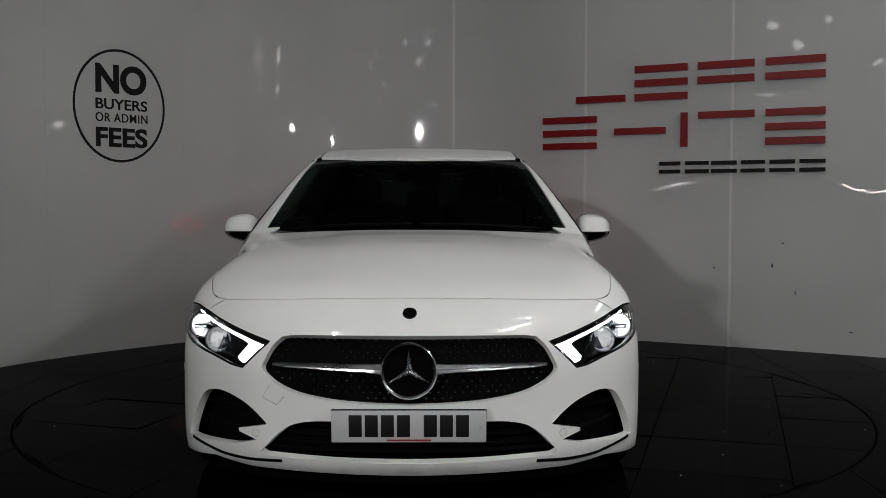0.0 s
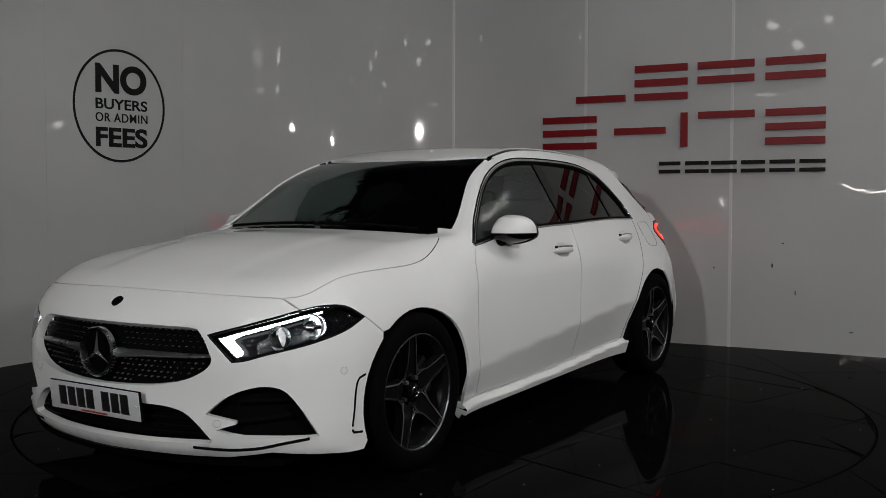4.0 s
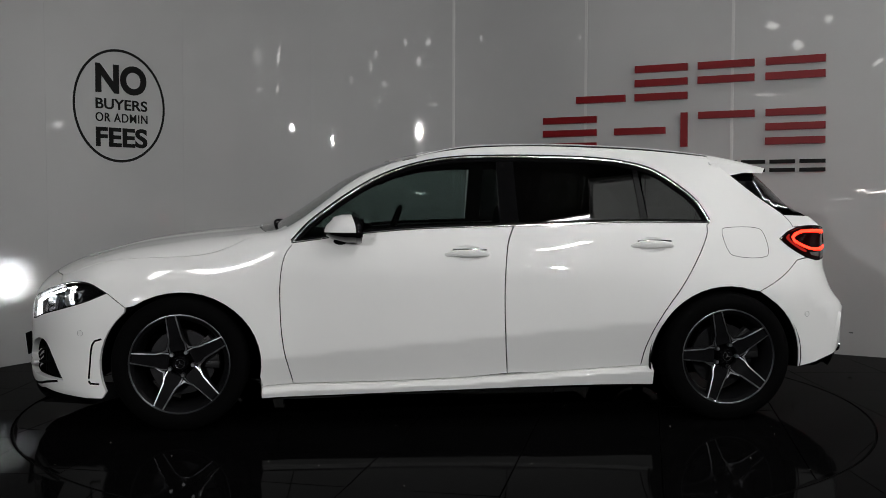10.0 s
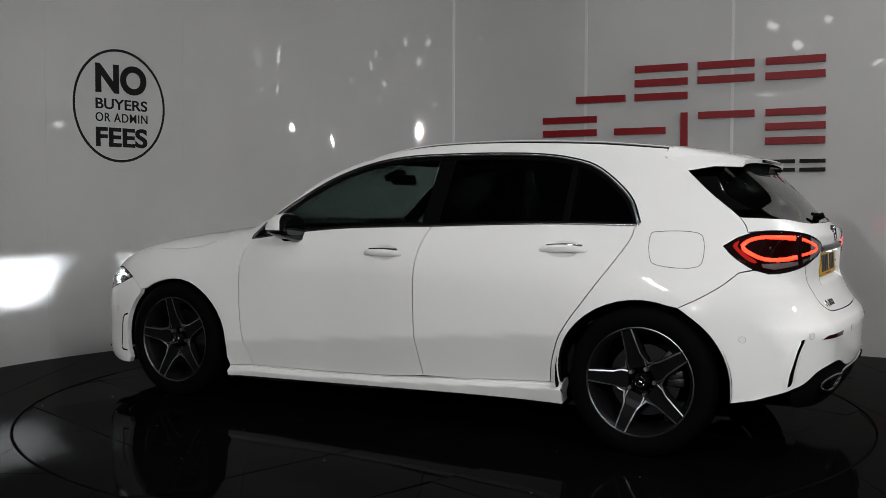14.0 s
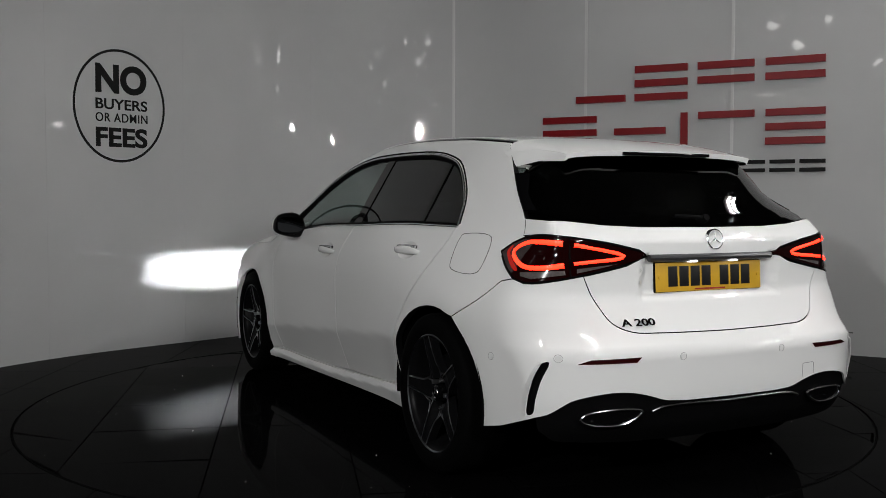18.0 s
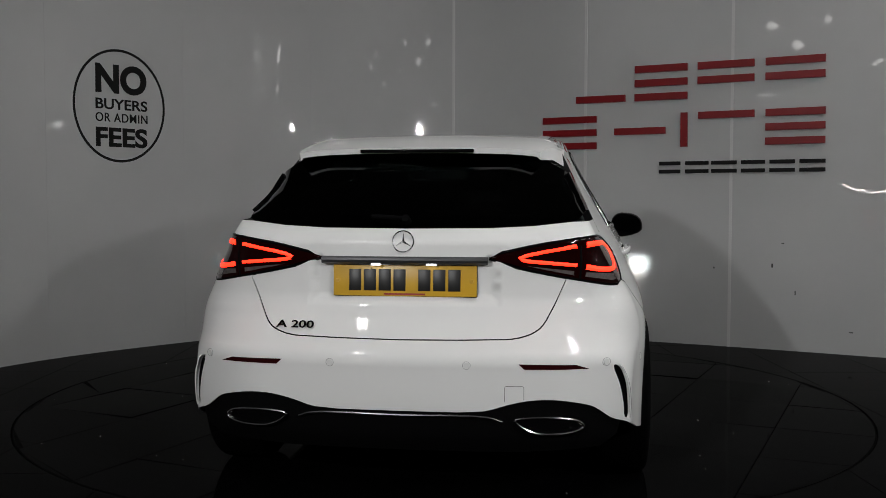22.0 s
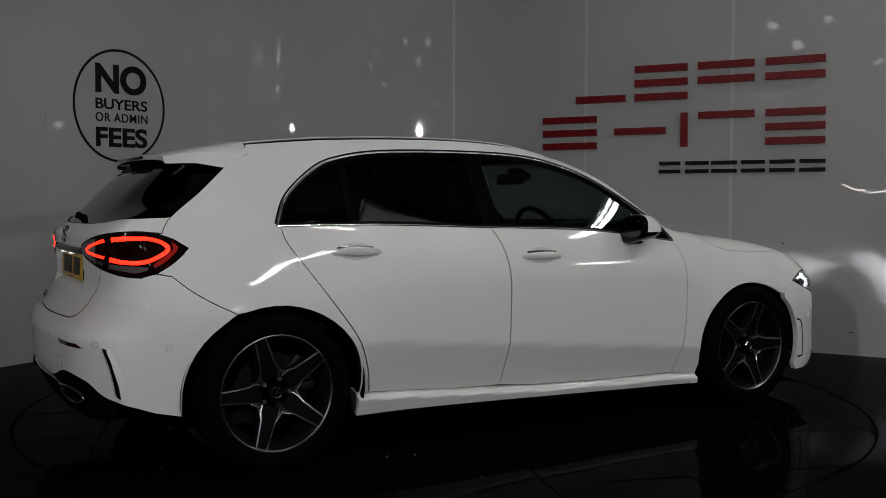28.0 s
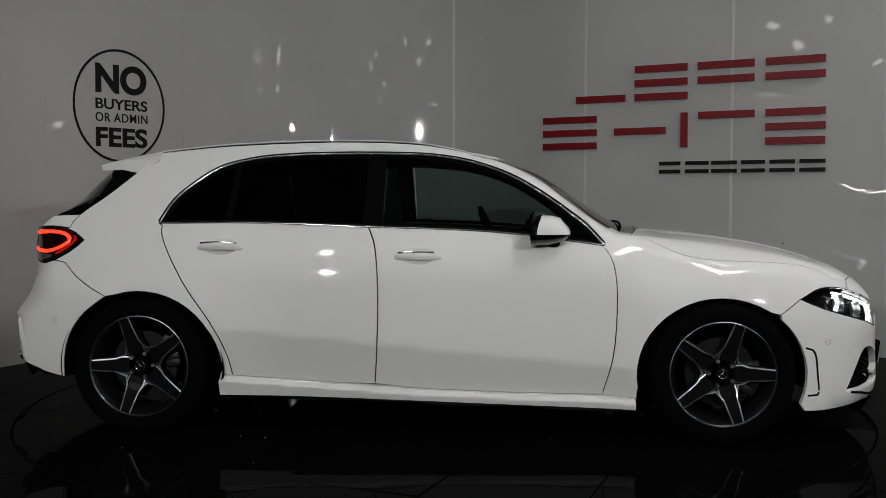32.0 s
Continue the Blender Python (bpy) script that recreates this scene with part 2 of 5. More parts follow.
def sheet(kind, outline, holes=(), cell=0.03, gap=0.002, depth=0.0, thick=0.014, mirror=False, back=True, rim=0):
    """A closed piece of body panel: the skin within an outline, with a rim turned in and a back."""
    P = dense(inset(dense(list(outline), cell * 0.6), gap), cell)
    H = [dense(inset(dense(list(h), cell * 0.6), -gap), cell) for h in holes]
    A = np.array(P)
    gx = np.arange(A[:, 0].min() + cell * 0.5, A[:, 0].max(), cell)
    gy = np.arange(A[:, 1].min() + cell * 0.45, A[:, 1].max(), cell)
    G = np.array([(a + (0.5 * cell if j % 2 else 0), b) for j, b in enumerate(gy) for a in gx]) if len(gx) and len(gy) else np.zeros((0, 2))
    if len(G):
        ok = inside_poly(G, P)
        for h in H:
            ok &= ~inside_poly(G, h)
        border = np.concatenate([A] + [np.array(h) for h in H])
        dist = np.array([np.min((border[:, 0] - g[0]) ** 2 + (border[:, 1] - g[1]) ** 2) if o else 0 for g, o in zip(G, ok)])
        G = G[ok & (dist > (cell * 0.45) ** 2)]
    pts = [Vector(p) for p in P]
    loops = [list(range(len(P)))]
    for h in H:
        loops.append(list(range(len(pts), len(pts) + len(h))))
        pts += [Vector(p) for p in h]
    pts += [Vector((float(a), float(b))) for a, b in G]
    v2, _, f2, ov, _, _ = delaunay_2d_cdt(pts, [], loops, 0, 1e-6)
    uv = np.array([(v[0], v[1]) for v in v2])
    cen = np.array([uv[list(f)].mean(0) for f in f2])
    keep = inside_poly(cen, P)
    for h in H:
        keep &= ~inside_poly(cen, h)
    tris = [list(f) for f, k in zip(f2, keep) if k]
    O = cast(*rays(kind, uv))
    N = skin_normal(O)
    if depth:
        O = O - N * depth
    n = len(O)
    if mirror:
        O, N = O * [1, -1, 1], N * [1, -1, 1]
    bm = bmesh.new()
    vs = [bm.verts.new(p) for p in O]
    bs = [bm.verts.new(p) for p in O - N * thick]
    count = {}
    for t in tris:
        a, b, c = (Vector(O[i]) for i in t)
        if (b - a).cross(c - a).dot(Vector(N[t].mean(0))) < 0:
            t.reverse()
        for i in range(3):
            a, b = t[i], t[(i + 1) % 3]
            count.setdefault((min(a, b), max(a, b)), []).append((a, b))
    edge = [e[0] for e in count.values() if len(e) == 1]
    layer = bm.faces.layers.int.new("skin")
    for t in tris:
        bm.faces.new([vs[i] for i in t])[layer] = 1
        if back:
            bm.faces.new([bs[i] for i in reversed(t)]).material_index = 1
    for a, b in edge:
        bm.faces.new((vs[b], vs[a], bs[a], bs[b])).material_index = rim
    loose = [v for v in bm.verts if not v.link_faces]
    bmesh.ops.delete(bm, geom=loose, context="VERTS")
    return bm


def panel(name, parent, material, kind, outline, label="", **how):
    """A body panel as a part, its shading taken from the smooth skin."""
    bm = sheet(kind, outline, **how)
    me = bpy.data.meshes.new(name)
    bm.to_mesh(me)
    bm.free()
    for m in (material if isinstance(material, (list, tuple)) else [material, INNER]):
        me.materials.append(m)
    me.shade_smooth()
    co = np.zeros(len(me.vertices) * 3)
    me.vertices.foreach_get("co", co)
    sn = skin_normal(co.reshape(-1, 3))
    flags = [d.value for d in me.attributes["skin"].data]
    loops = [None] * len(me.loops)
    for p in me.polygons:
        for i in p.loop_indices:
            loops[i] = Vector(sn[me.loops[i].vertex_index]) if flags[p.index] else p.normal.copy()
    me.attributes.remove(me.attributes["skin"])
    me.normals_split_custom_set(loops)
    ob = new(name, me)
    ob.parent = parent
    if label:
        ob["label"] = label
    return ob


def sym(half):
    """A whole outline from its left half, which runs from centre line to centre line."""
    half = [tuple(p) for p in half]
    return half + [(-a, b) for a, b in reversed(half) if abs(a) > 1e-6]


def symx(half):
    """The same for outlines seen from above."""
    half = [tuple(p) for p in half]
    return half + [(a, -b) for a, b in reversed(half) if abs(b) > 1e-6]


def arc(cx, cz, a, b, t0, t1, n=16):
    return [(cx + a * math.cos(radians(t0 + (t1 - t0) * i / n)), cz + b * math.sin(radians(t0 + (t1 - t0) * i / n))) for i in range(n + 1)]

# ======== the car ========
car = tagged(new("car"), "glossy white five-door hatchback with lit lamps on the turntable", "car")

# lines of the body (left side); pairs are (x, z) from the side, (x, y) from above, (y, z) from front and rear
HOOD_FRONT = spline([(2.072, 0), (2.065, 0.20), (2.035, 0.42), (1.99, 0.58), (1.945, 0.675)], 5)
HOOD_SIDE = spline([(1.945, 0.675), (1.90, 0.722), (1.846, 0.748), (1.6, 0.782), (1.35, 0.795), (1.15, 0.790), (1.02, 0.758), (0.95, 0.715)], 4)
HOOD_BACK = spline([(0.95, 0.715), (0.985, 0.55), (1.02, 0.3), (1.035, 0)], 4)
LAMP_TOP = [(0.615, 0.618), (0.72, 0.642), (0.86, 0.674), (1.00, 0.706)]
LAMP_TOP2 = spline([(1.00, 0.706), (1.10, 0.720), (1.20, 0.714), (1.30, 0.668)], 4)
LAMP_LOW = spline([(1.30, 0.668), (1.193, 0.627), (1.03, 0.585), (0.86, 0.550), (0.775, 0.529), (0.722, 0.523)], 4)
ARCH_F = arc(1.344, 0.325, 0.378, 0.345, 200, -22, 26)  # rear foot, over the wheel, to the bumper's foot
ARCH_R = arc(-1.360, 0.325, 0.385, 0.356, -14, 199, 26)
DOOR_FRONT = spline([(0.812, 0.905), (0.85, 0.85), (0.87, 0.767), (0.875, 0.599), (0.86, 0.404), (0.815, 0.216)], 4)
DOOR_MID = spline([(-0.278, 0.985), (-0.245, 0.903), (-0.226, 0.764), (-0.223, 0.597), (-0.229, 0.429), (-0.246, 0.246)], 4)
DOOR_REAR = spline([(-1.294, 1.000), (-1.288, 0.95), (-1.255, 0.885), (-1.137, 0.707), (-0.999, 0.511), (-0.944, 0.371), (-0.928, 0.278)], 4)
BELT = spline([(0.812, 0.905), (0.671, 0.924), (0.533, 0.943), (0.255, 0.968), (-0.023, 0.979), (-0.278, 0.985), (-0.584, 0.996), (-0.864, 1.003), (-1.294, 1.000)], 4)
DLO_TOP = spline([(0.812, 0.905), (0.73, 0.993), (0.649, 1.057), (0.54, 1.135), (0.401, 1.218), (0.26, 1.275), (0.117, 1.312), (-0.026, 1.330), (-0.17, 1.336),
                  (-0.486, 1.337), (-0.744, 1.327), (-0.886, 1.308), (-1.027, 1.268), (-1.161, 1.178), (-1.239, 1.102), (-1.294, 1.000)], 4)
SILL_TOP = spline([(0.965, 0.208), (0.815, 0.213), (0.397, 0.217), (-0.022, 0.227), (-0.441, 0.249), (-0.990, 0.281)], 4)
SILL_LOW = spline([(0.966, 0.152), (0.536, 0.159), (-0.022, 0.171), (-0.581, 0.181), (-0.990, 0.182)], 4)
ROOF_SIDE = spline([(0.83, 0.985), (0.651, 1.112), (0.541, 1.190), (0.402, 1.268), (0.26, 1.322), (0.117, 1.354), (-0.03, 1.376), (-0.30, 1.392), (-0.60, 1.390),
                    (-1.0, 1.374), (-1.342, 1.345)], 4)
BACK_SIDE = spline([(-1.342, 1.345), (-1.395, 1.301), (-1.447, 1.255), (-1.58, 1.140), (-1.712, 1.040), (-1.745, 1.0), (-1.756, 0.976)], 3)
BUMPER_SEAM = spline([(-1.527, 0.655), (-1.62, 0.703), (-1.70, 0.755), (-1.76, 0.808)], 3)
TAIL_LAMP = ([(0.491, 0.902)] + spline([(0.56, 0.925), (0.72, 0.953), (0.87, 0.973), (1.01, 0.981), (1.10, 0.973), (1.19, 0.949)], 3) + spline([(1.262, 0.915), (1.200, 0.866), (1.122, 0.822)], 3)
             + spline([(1.06, 0.808), (1.0, 0.810), (0.853, 0.831), (0.66, 0.867)], 3))
HATCH_SEAM = spline([(0.575, 0.833), (0.552, 0.78), (0.524, 0.722), (0.485, 0.662), (0.416, 0.632), (0.297, 0.625), (0, 0.621)], 4)
DIFF_TOP = spline([(0, 0.377), (0.297, 0.382), (0.376, 0.404), (0.45, 0.420), (0.534, 0.424), (0.62, 0.412), (0.672, 0.396), (0.735, 0.350), (0.775, 0.335)], 3)
GRILLE = spline([(0, 0.644), (0.25, 0.643), (0.40, 0.641)], 4) + spline([(0.44, 0.635), (0.472, 0.604), (0.500, 0.556), (0.511, 0.527), (0.494, 0.499), (0.417, 0.457), (0.289, 0.431), (0.15, 0.421), (0, 0.417)], 4)
LOWER_GRILLE = spline([(0, 0.355), (0.26, 0.354), (0.346, 0.349), (0.41, 0.332), (0.46, 0.295), (0.515, 0.236)], 4) + [(0.50, 0.226), (0.25, 0.219), (0, 0.218)]
INTAKE = spline([(0.495, 0.333), (0.545, 0.378), (0.60, 0.412), (0.68, 0.434), (0.735, 0.420), (0.775, 0.36), (0.805, 0.29), (0.820, 0.247)], 4) + [(0.76, 0.250), (0.62, 0.256), (0.535, 0.276), (0.60, 0.298), (0.60, 0.312)]


def spread(pts):
    """The upper lines lie further in than the flanks, so they reach a little further fore and aft."""
    return [(x * (1.010 + 0.030 * max(0.0, z - 0.92)), z) for x, z in pts]


DLO_TOP, BELT, ROOF_SIDE, BACK_SIDE = spread(DLO_TOP), spread(BELT), spread(ROOF_SIDE), spread(BACK_SIDE)



def pillar_edge(x):
    """Height of the edge where windscreen and side meet."""
    z = 1.1
    fr, scr = float(step(0.70, 1.35, x)), float(step(1.15, 0.80, x) * step(-0.3, 0.35, x))
    for _ in range(30):
        y = (0.808 - 0.60 * (z - 0.95)) * (1 - fr) + (0.880 - 0.72 * (z - 0.745)) * fr
        z = 0.5 * z + 0.5 * (float(TOP(x + scr * 0.16 * y * y)) - 0.055 * y * y)
    return z


ROOF_SIDE = [(x, pillar_edge(x) - 0.009 if x > 0.30 else z - 0.006) for x, z in ROOF_SIDE]


def both(name, material, kind, outline, label="", **how):
    return [panel(name, car, material, kind, outline, label, mirror=m, **how) for m in (False, True)]


HANDLES = ((0.075, -0.150, 0.846), (-0.868, -1.098, 0.884))


def cup_line(h, q, n=28):
    """The oval of a handle's recess, at a share of its size."""
    return [((h[0] + h[1]) / 2 + q * 0.092 * math.cos(2 * math.pi * i / n), h[2] + 0.006 + q * 0.040 * math.sin(2 * math.pi * i / n)) for i in range(n)]


def body_panels():
    S = lambda k, pts: via("side", k, pts)
    T = lambda k, pts: via("top", k, pts)
    panel("bonnet", car, [PAINT, INNER], "top", symx(HOOD_FRONT + HOOD_SIDE[1:] + HOOD_BACK[1:]), cell=0.035)
    lampseam = via("nose", "wing", list(reversed(LAMP_TOP2)))
    arch = [p for p in ARCH_F if p[1] > 0.215 and not (p[0] > 1.58 and p[1] < 0.60)]
    wing = T("wing", HOOD_SIDE) + S("wing", [(0.86, 0.985)] + DOOR_FRONT + [(0.962, 0.209)] + arch + [(1.601, 0.600)]) + lampseam
    both("front_wing", [PAINT, INNER], "wing", wing, cell=0.03)
    both("front_door", [PAINT, INNER], "side", [p for p in BELT if p[0] > -0.27] + DOOR_MID + [(-0.022, 0.227), (0.397, 0.217)] + list(reversed(DOOR_FRONT))[:-1], cell=0.028, gap=0.003, holes=[cup_line(HANDLES[0], 0.87)])
    both("rear_door", [PAINT, INNER], "side", [p for p in BELT if p[0] <= -0.27] + DOOR_REAR[1:] + [(-0.70, 0.264), (-0.441, 0.249)] + list(reversed(DOOR_MID))[:-1], cell=0.028, gap=0.003, holes=[cup_line(HANDLES[1], 0.87)])
    both("sill", [PAINT, INNER], "side", SILL_TOP + list(reversed(SILL_LOW)), cell=0.011, thick=0.06)
    rear_arch = [p for p in ARCH_R if p[1] > 0.285 and not (p[0] < -1.53 and p[1] < 0.655)]
    frame_line = (S("ring", ROOF_SIDE + BACK_SIDE[1:]) + via("stern", "ring", [(1.10, 0.975), (1.19, 0.951), (1.264, 0.915), (1.202, 0.865), (1.124, 0.821)])
                  + S("ring", list(reversed(BUMPER_SEAM))) + S("ring", list(reversed(rear_arch))) + S("ring", [(-0.985, 0.281)] + list(reversed(DOOR_REAR))[:-1])
                  + S("ring", list(reversed(DLO_TOP))))
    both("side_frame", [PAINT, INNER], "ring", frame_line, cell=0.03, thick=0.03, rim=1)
    rim_line = via("side", "top", ROOF_SIDE[18:])
    roof_edge = [(x, y - 0.040) for x, y in rim_line]
    both("roof_strip", [GLOSS_BLACK, INNER], "top", [(x, y - 0.011) for x, y in rim_line] + [(x, y - 0.041) for x, y in reversed(rim_line)], "gloss black strip along the roof edge", cell=0.03, depth=0.004, gap=0.0, thick=0.01)
    both("roof_rail", [PAINT, INNER], "top", [(x, y + 0.001) for x, y in rim_line] + [(x, y - 0.011) for x, y in reversed(rim_line)], "white roof edge", cell=0.02, gap=0.0, thick=0.012)
    panel("roof", car, [PAINT, INNER], "top", symx([(0.345, 0), (0.325, 0.25)] + roof_edge + [(-1.40, 0.5), (-1.45, 0.25), (-1.46, 0)]), cell=0.04)
    # nose
    bump = (via("top", "nose", HOOD_FRONT) + [LAMP_TOP2[0]] + list(reversed(LAMP_TOP)) + list(reversed(LAMP_LOW))
            + S("nose", [(1.601, 0.600)] + [p for p in ARCH_F if p[0] > 1.60 and 0.17 < p[1] < 0.585] + [(1.715, 0.165), (1.79, 0.165), (1.93, 0.178)])
            + via("front", "nose", [(0.70, 0.193), (0.55, 0.170), (0.40, 0.166), (0, 0.162)]))
    half = via("front", "nose", INTAKE)
    other = [(-a, b) for a, b in half]
    panel("front_bumper", car, [PAINT, INNER], "nose", sym(bump), cell=0.028,
          holes=[via("front", "nose", sym(GRILLE)), via("front", "nose", sym(LOWER_GRILLE)), half, other], thick=0.03)
    # tail
    rbump = (via("rear", "stern", list(reversed(HATCH_SEAM))) + [(0.95, 0.815), (1.0, 0.808), (1.06, 0.806), (1.122, 0.820)] + S("stern", list(reversed(BUMPER_SEAM)))
             + S("stern", [p for p in ARCH_R if p[0] < -1.54 and 0.27 < p[1] < 0.645] + [(-1.744, 0.265), (-1.842, 0.284)]) + via("rear", "stern", list(reversed(DIFF_TOP))))
    vent = via("rear", "stern", spline([(0.742, 0.538), (0.766, 0.527), (0.786, 0.48), (0.797, 0.40), (0.796, 0.345), (0.783, 0.350), (0.778, 0.40), (0.764, 0.47)], 3, True))
    panel("rear_bumper", car, [PAINT, INNER], "stern", sym(rbump), cell=0.028, thick=0.008, holes=[vent, [(-a, b) for a, b in vent]])
    for m in (False, True):
        panel("bumper_vent", car, [MATT_BLACK, INNER], "stern", vent, "black corner slot", depth=0.012, gap=-0.006, mirror=m)
        edge = on("rear", spline([(0.764, 0.538), (0.771, 0.527), (0.791, 0.48), (0.802, 0.40), (0.800, 0.340)], 5))
        bm, rows = bmesh.new(), []
        for k, (x, y, z) in enumerate(edge):
            q = 0.016 * math.sin(math.pi * (k + 0.5) / len(edge)) ** 0.6
            rows.append([bm.verts.new((a, -b if m else b, z)) for a, b in ((x + 0.012, y + 0.004), (x - q, y + 0.001), (x - q + 0.001, y - 0.003), (x + 0.012, y - 0.004))])
        for A, B in zip(rows, rows[1:]):
            for k in range(4):
                bm.faces.new((A[k], A[(k + 1) % 4], B[(k + 1) % 4], B[k]))
        bm.faces.new(rows[0])
        bm.faces.new(rows[-1])
        bmesh.ops.recalc_face_normals(bm, faces=bm.faces[:])
        part("bumper_blade", bm, PAINT, car, "white blade beside the corner slot")
    corner = S("stern", [p for p in BACK_SIDE if 0.97 < p[1] < 1.045])
    gate = (via("rear", "stern", [(0, 1.008), (0.30, 1.010), (0.458, 1.018), (0.59, 1.033)]) + corner + [(1.01, 0.984), (0.87, 0.976)]
            + via("rear", "stern", [(0.45, 0.947), (0.35, 0.927), (0.305, 0.906), (0.40, 0.868)] + HATCH_SEAM))
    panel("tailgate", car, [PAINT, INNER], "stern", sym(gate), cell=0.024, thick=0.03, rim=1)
    blade = [p for p in BACK_SIDE if 1.046 < p[1] < 1.238]
    inner = [(y - 0.012, z) for y, z in via("side", "rear", blade)]
    for m in (False, True):
        panel("window_blade", car, [GLOSS_BLACK, INNER], "stern", S("stern", blade) + list(reversed(via("rear", "stern", inner))), "gloss black blade beside the rear window", cell=0.03, gap=0.002, thick=0.01, mirror=m)
    diff = list(DIFF_TOP) + [(0.76, 0.28), (0.70, 0.235), (0.4, 0.215), (0, 0.215)]
    panel("diffuser", car, [MATT_BLACK, INNER], "stern", sym(via("rear", "stern", diff)), "matt black rear diffuser", cell=0.03, depth=0.012, thick=0.03)


def glass_panels():
    n = [p for p in DLO_TOP if p[0] > -0.20]
    front = n + [(-0.215, 1.335), (-0.222, 0.992)] + [p for p in reversed(BELT) if p[0] > -0.2][:-1]
    both("front_side_window", [GLASS, GLASS], "side", front, "lightly tinted door window", depth=0.012, cell=0.05, thick=0.004, gap=0.012)
    back = [p for p in DLO_TOP if -0.92 < p[0] < -0.31] + [(-0.945, 1.29), (-0.955, 1.006)] + [p for p in reversed(BELT) if -0.94 < p[0] < -0.31] + [(-0.305, 0.99), (-0.30, 1.336)]
    both("rear_side_window", [DARK_GLASS, DARK_GLASS], "side", back, "dark privacy glass", depth=0.012, cell=0.05, thick=0.004, gap=0.006)
    q = [(-0.975, 1.28)] + [p for p in DLO_TOP if p[0] < -0.98] + [(-0.98, 1.005)]
    both("quarter_window", [DARK_GLASS, DARK_GLASS], "side", q, "dark privacy glass", depth=0.012, cell=0.05, thick=0.004, gap=0.008)
    both("centre_pillar_cover", [GLOSS_BLACK, INNER], "side", [(-0.212, 0.99), (-0.215, 1.336), (-0.31, 1.337), (-0.31, 0.99)], "gloss black door pillar", depth=0.008, cell=0.04)
    both("window_divider", [GLOSS_BLACK, INNER], "side", [(-0.945, 1.004), (-0.938, 1.29), (-0.97, 1.28), (-0.985, 1.004)], "black window bar", depth=0.007, cell=0.03)
    edge = via("side", "top", [p for p in ROOF_SIDE if p[0] > 0.26])
    rim = [(x, y + 0.002) for x, y in reversed(edge)]
    edge = [(x, y - 0.024 - 0.046 * float(step(0.25, 0.85, x))) for x, y in rim]
    both("windscreen_pillar", [PAINT, INNER], "top", rim + [(0.90, 0.745), (0.952, 0.716), (0.958, 0.668)] + list(reversed(edge)), cell=0.02, gap=0.0, thick=0.012)
    panel("windscreen", car, [GLASS, GLASS], "top", symx([(0.36, 0), (0.335, 0.25)] + edge + [(0.955, 0.665), (0.99, 0.5), (1.02, 0.25), (1.025, 0)]), "clear raked windscreen",
          depth=0.006, cell=0.05, thick=0.005)
    edge = [(y - 0.006, z) for y, z in via("side", "rear", BACK_SIDE) if 1.05 < z < 1.242]
    rw = [(0, 1.325), (0.30, 1.318), (0.43, 1.300), (0.50, 1.265)] + edge + spline([(0.60, 1.034), (0.458, 1.020), (0.30, 1.012), (0, 1.010)], 3)
    panel("rear_window", car, [DARK_GLASS, DARK_GLASS], "rear", sym(rw), "dark tinted rear window", depth=0.005, cell=0.04, thick=0.005)


body_panels()
glass_panels()

# ======== the room ========
WALL_LINE = spline([(-3.35, -0.30), (-3.17, 0.45), (-2.77, 1.30), (-2.04, 2.15), (-1.15, 2.93), (0.08, 2.98), (1.15, 2.475), (2.19, 1.958), (3.22, 1.385), (4.25, 0.78)], 8)
WALL_TOP = 5.0  # the ceiling
PANEL_TOP = 3.3  # the curved wall
WHITE_WALL = mat("gloss_white_wall_panel", (0.44, 0.44, 0.437), 0.022, noise_amt=0.10, scale=1.3, rough_var=0.015, bump=0.02, bump_scale=2)
FLOOR_TILE = mat("polished_dark_floor_tile", (0.002, 0.002, 0.0021), 0.05, noise_amt=0.4, scale=3, rough_var=0.03, ior=1.028)
BLACK_PAINT = mat("black_sign_paint", (0.006, 0.006, 0.006), 0.5, ior=1.2)
RED_SIGN = mat("red_sign_acrylic", (0.17, 0.003, 0.006), 0.4, noise_amt=0.08, scale=5, ior=1.3)
GROOVE = mat("dark_groove", (0.003, 0.003, 0.003), 0.9, noise_amt=0.3, ior=1.1)


def wall_strip(bm, pts, z0, z1, thick):
    cols = []
    for i, p in enumerate(pts):
        a, b = Vector(pts[max(i - 1, 0)]), Vector(pts[min(i + 1, len(pts) - 1)])
        t = (b - a).normalized()
        n = Vector((-t.y, t.x)) * thick
        q = Vector(p) + n
        cols.append([bm.verts.new((p[0], p[1], z0)), bm.verts.new((p[0], p[1], z1)), bm.verts.new((q.x, q.y, z1)), bm.verts.new((q.x, q.y, z0))])
    for A, B in zip(cols, cols[1:]):
        for k in range(4):
            bm.faces.new((A[k], A[(k + 1) % 4], B[(k + 1) % 4], B[k]))
    bm.faces.new(cols[0])
    bm.faces.new(list(reversed(cols[-1])))
    bmesh.ops.recalc_face_normals(bm, faces=bm.faces[:])


def smooth_along_wall(me):
    """Shades the panels as one smooth bend."""
    W = np.array(WALL_LINE)
    S = np.concatenate([[0], np.cumsum(np.hypot(*np.diff(W, axis=0).T))])
    normals = []
    for p in me.polygons:
        for k in p.vertices:
            co = me.vertices[k].co
            s = S[np.argmin(np.hypot(W[:, 0] - co.x, W[:, 1] - co.y))]
            dx, dy = [np.interp(s + 0.1, S, W[:, q]) - np.interp(s - 0.1, S, W[:, q]) for q in (0, 1)]
            n = Vector((dy, -dx, 0)).normalized()
            normals.append(n if p.normal.dot(n) > 0.8 else p.normal.copy())
    me.normals_split_custom_set(normals)


